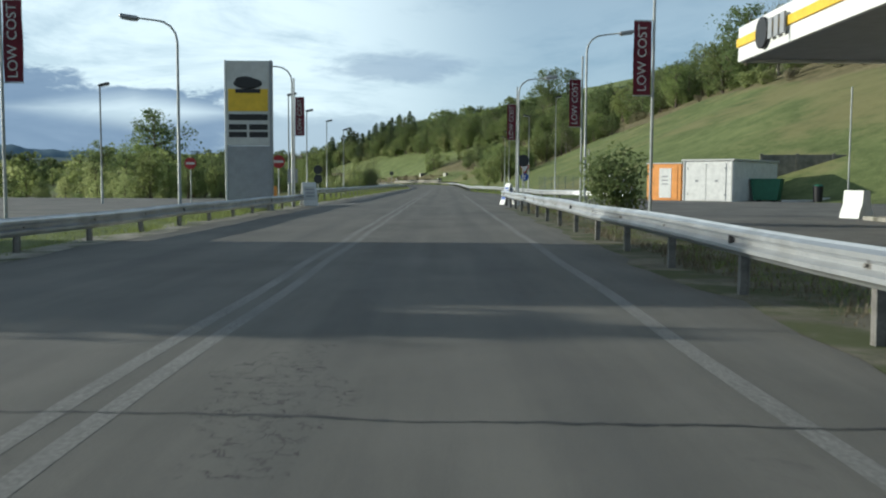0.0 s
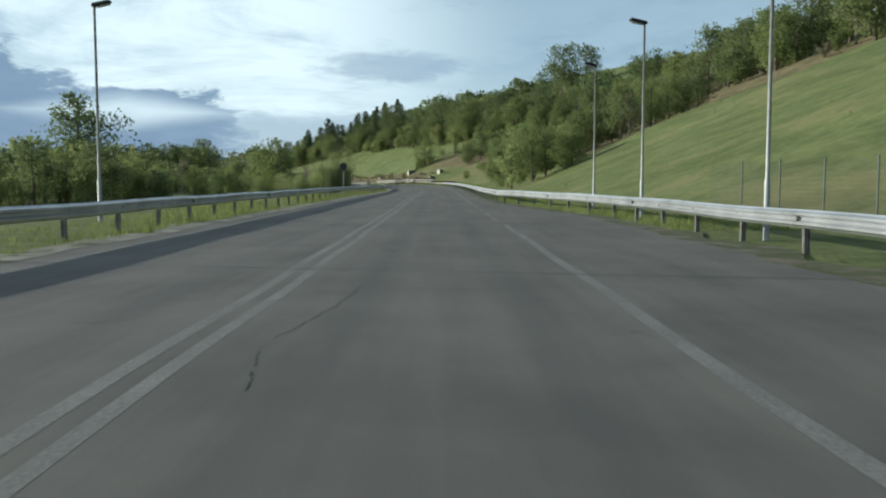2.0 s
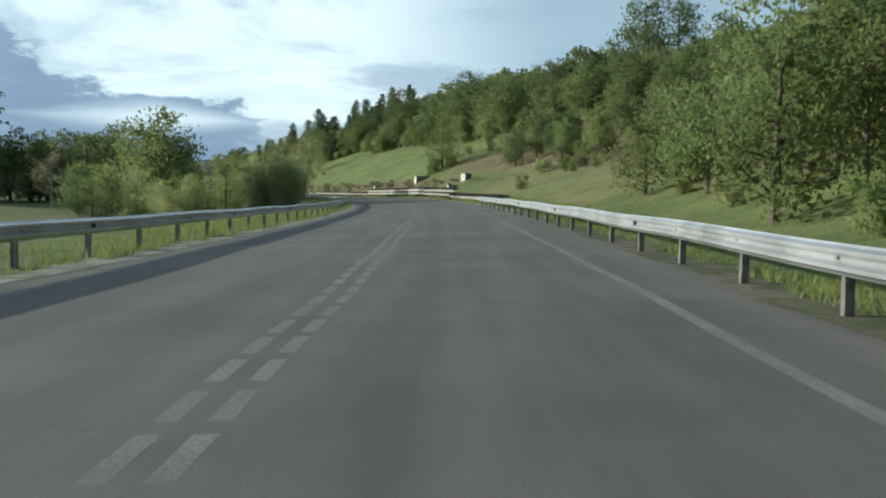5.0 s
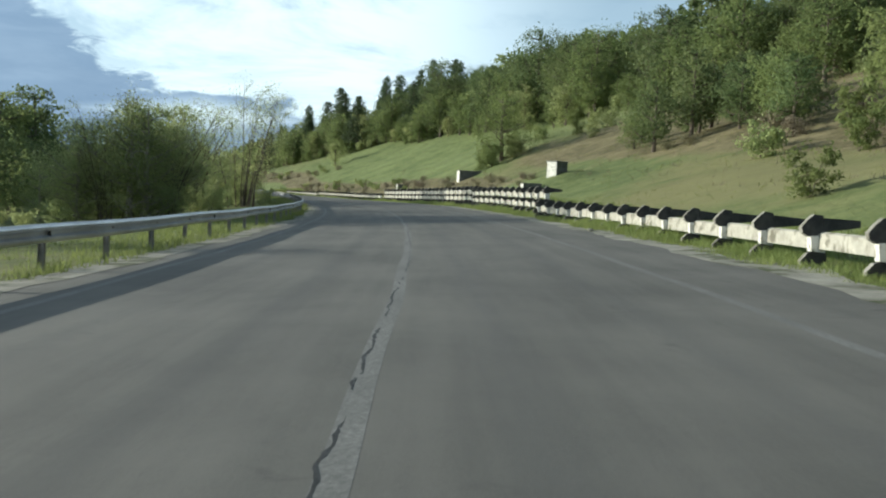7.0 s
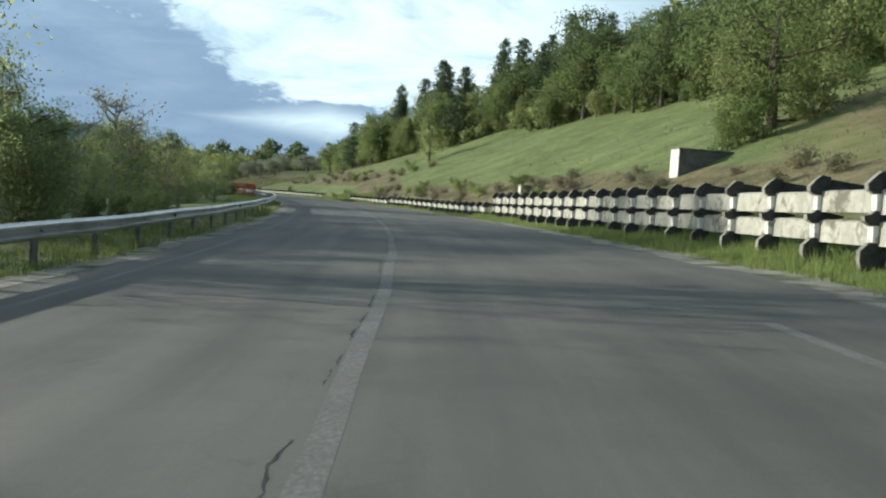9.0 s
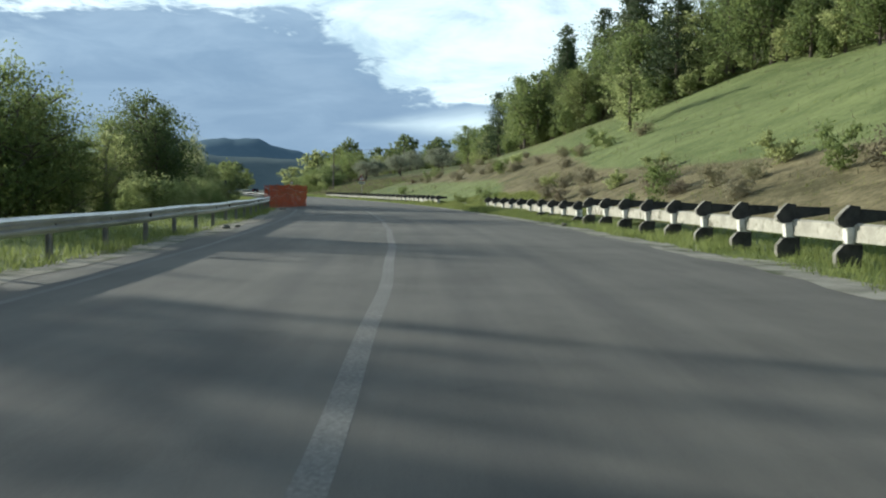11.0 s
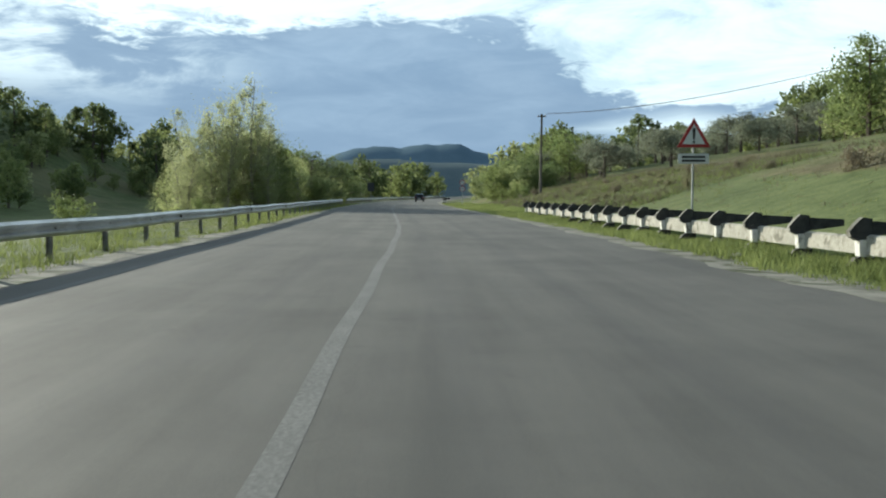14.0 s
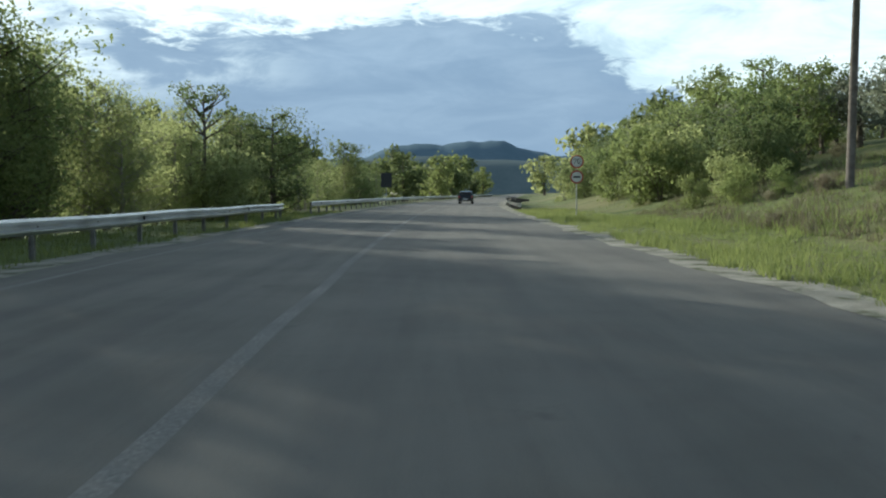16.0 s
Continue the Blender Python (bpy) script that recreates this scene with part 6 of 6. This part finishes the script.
# ------------------------------------------------------------------ loose stones on the verges
def stone(s, d, size, seed):
    root = thing("stone", "pale loose limestone lump lying on the verge", "stone", at(s, d, seed * 40), "loose stones on the verges")
    rnd = random.Random(seed)
    bm = bmesh.new()
    bmesh.ops.create_icosphere(bm, subdivisions=2, radius=size)
    for v in bm.verts:
        v.co *= rnd.uniform(.78, 1.12)
        v.co.z = v.co.z * .6 + size * .35
    part("lump", bm, CONCRETE, root)


for k, (s, d, size) in enumerate(((213, 5.3, .06), (247, 5.9, .1), (247.6, 6.1, .06), (266, 6.6, .08), (280, 6.4, .13), (280.8, 6.5, .07), (305, 6.9, .08), (372, -4.9, .16), (373.2, -4.7, .09), (374.5, 6.3, .14), (376, 6.2, .09), (422, 6.7, .1), (455, 6.9, .12), (398, -4.8, .12), (399.5, -4.6, .08))):
    stone(s, d, size, k)


# ------------------------------------------------------------------ far hills
def ridge(name, label, centre_s, far, az0, az1, heights, material):
    """A long far hill, seen between two bearings."""
    cx, cy, _ = drive(centre_s)
    verts, faces, rows = [], [], 60
    for i in range(rows + 1):
        f = i / rows
        a = radians(az0 + (az1 - az0) * f)
        h = float(np.interp(f, np.linspace(0, 1, len(heights)), heights)) + 3.5 * math.sin(f * 31) + 2.4 * math.sin(f * 67) + 1.6 * math.sin(f * 139)
        for dist, z in ((far, -30), (far * 1.08, h * .75), (far * 1.15, h), (far * 1.4, h * .6), (far * 1.5, -30)):
            verts.append((float(cx) - math.sin(a) * dist, float(cy) + math.cos(a) * dist, z))
    for i in range(rows):
        for k in range(4):
            faces.append((i * 5 + k, i * 5 + k + 1, i * 5 + k + 6, i * 5 + k + 5))
    tagged(new(name, mesh_of(name, verts, faces, material, True)), label, "hill", kind="structure")


ridge("backdrop_hill", "far flat-topped wooded hill, bluish with painted haze", 454, 2300, 46, 20, [60, 100, 140, 150, 150, 108, 100, 90, 70], FAR_HILL)
ridge("backdrop_hill", "low far wooded hills, bluish with painted haze", 100, 2000, 75, 6, [60, 90, 74, 62, 85, 58, 66, 40], NEAR_HILL)


# ------------------------------------------------------------------ grass
def tufts(name, label, s0, s1, d_near, d_far, count, height, seed, material, blades=6):
    rng = np.random.default_rng(seed)
    s = rng.uniform(s0, s1, count)
    u = rng.random(count) ** 1.3
    a = np.array([d_near(v) if callable(d_near) else d_near for v in s])
    b = np.array([d_far(v) if callable(d_far) else d_far for v in s])
    d = a + (b - a) * u
    x, y = on_road(s, d)
    z = ground_z(s, d) - 0.03
    patch = 0.55 + 0.75 * np.clip(0.5 + 0.5 * np.sin(s * .21 + d * .9) + 0.35 * np.sin(s * .83 - d * 1.7), 0, 1)
    h = np.repeat(height * patch * rng.uniform(.6, 1.4, count), blades)
    px, py, pz = (np.repeat(v, blades) for v in (x, y, z))
    n = count * blades
    ang, lean = rng.uniform(0, 6.28, n), rng.uniform(.15, .85, n)
    px = px + rng.normal(0, .07, n)
    py = py + rng.normal(0, .07, n)
    wide = h * .03 + .006
    ux, uy = np.cos(ang), np.sin(ang)
    v = np.empty((n, 3, 3))
    v[:, 0] = np.stack([px - uy * wide, py + ux * wide, pz], 1)
    v[:, 1] = np.stack([px + uy * wide, py - ux * wide, pz], 1)
    v[:, 2] = np.stack([px + ux * h * lean, py + uy * h * lean, pz + h * np.sqrt(1 - lean ** 2 * .6)], 1)
    me = bpy.data.meshes.new(name)
    me.vertices.add(3 * n)
    me.vertices.foreach_set("co", v.ravel())
    me.loops.add(3 * n)
    me.loops.foreach_set("vertex_index", np.arange(3 * n))
    me.polygons.add(n)
    me.polygons.foreach_set("loop_start", np.arange(0, 3 * n, 3))
    me.polygons.foreach_set("loop_total", np.full(n, 3))
    me.update(calc_edges=True)
    me.materials.append(material)
    tagged(new(name, me), label, "grass", kind="stuff")


tufts("verge_grass", "rough green grass along the roadside verge", 205, 565, lambda s: edge_right(s) + .45, lambda s: edge_right(s) + 4.2, 30000, .19, 1, GRASS_BLADE)
tufts("verge_grass", "rough green grass below the guardrail", 84, 212, lambda s: edge_right(s) + .5, lambda s: edge_right(s) + 4.0, 9000, .15, 2, GRASS_BLADE)
tufts("verge_grass", "rough green grass below the guardrail", 44, 560, lambda s: edge_left(s) - .4, lambda s: edge_left(s) - 4.5, 26000, .18, 3, GRASS_BLADE)
tufts("verge_grass", "dry grass below the guardrail", -5, 50, lambda s: edge_left(s) - .4, lambda s: edge_left(s) - 3.5, 3500, .13, 4, GRASS_BLADE)
tufts("dry_grass", "dry grass below the guardrail", -5, 49, lambda s: edge_right(s) + .5, lambda s: edge_right(s) + 3.2, 3200, .12, 5, STRAW_BLADE)
tufts("verge_grass", "sparse green grass below the guardrail", -5, 49, lambda s: edge_right(s) + .8, lambda s: edge_right(s) + 3.2, 1500, .12, 12, GRASS_BLADE)
tufts("meadow_grass", "uneven meadow grass on the slope", 110, 560, 10, 42, 30000, .12, 6, GRASS_BLADE, 4)
tufts("tall_grass", "tall rank grass over the end of the barrier", 398, 420, 6.6, 12, 15000, .3, 8, GRASS_BLADE)
tufts("tall_grass", "tall rank grass growing up the barrier", 225, 336, 6.7, 8.4, 8500, .24, 10, GRASS_BLADE)
tufts("tall_grass", "tall rank grass growing up the barrier", 420, 492, 7.1, 8.6, 6000, .22, 11, GRASS_BLADE)
tufts("tall_grass", "tall rank grass in front of the barrier", 378, 400, 6.5, 8.2, 5000, .26, 9, GRASS_BLADE)
tufts("tall_grass", "tall rank grass on the slope below the grove", 484, 545, 9, 24, 12000, .24, 13, GRASS_BLADE, 5)
tufts("dry_grass", "tall dry grass on the slope below the grove", 484, 545, 11, 26, 9000, .3, 14, STRAW_BLADE, 5)
tufts("dry_grass", "dry straw-coloured grass on the slope", 150, 560, 13, 40, 6000, .2, 7, STRAW_BLADE, 5)


# plants of which none was set out singly
for group_of in KINDS.values():
    for ob in group_of:
        if ob.name not in _used:
            for child in list(ob.children):
                bpy.data.objects.remove(child)
            bpy.data.objects.remove(ob)
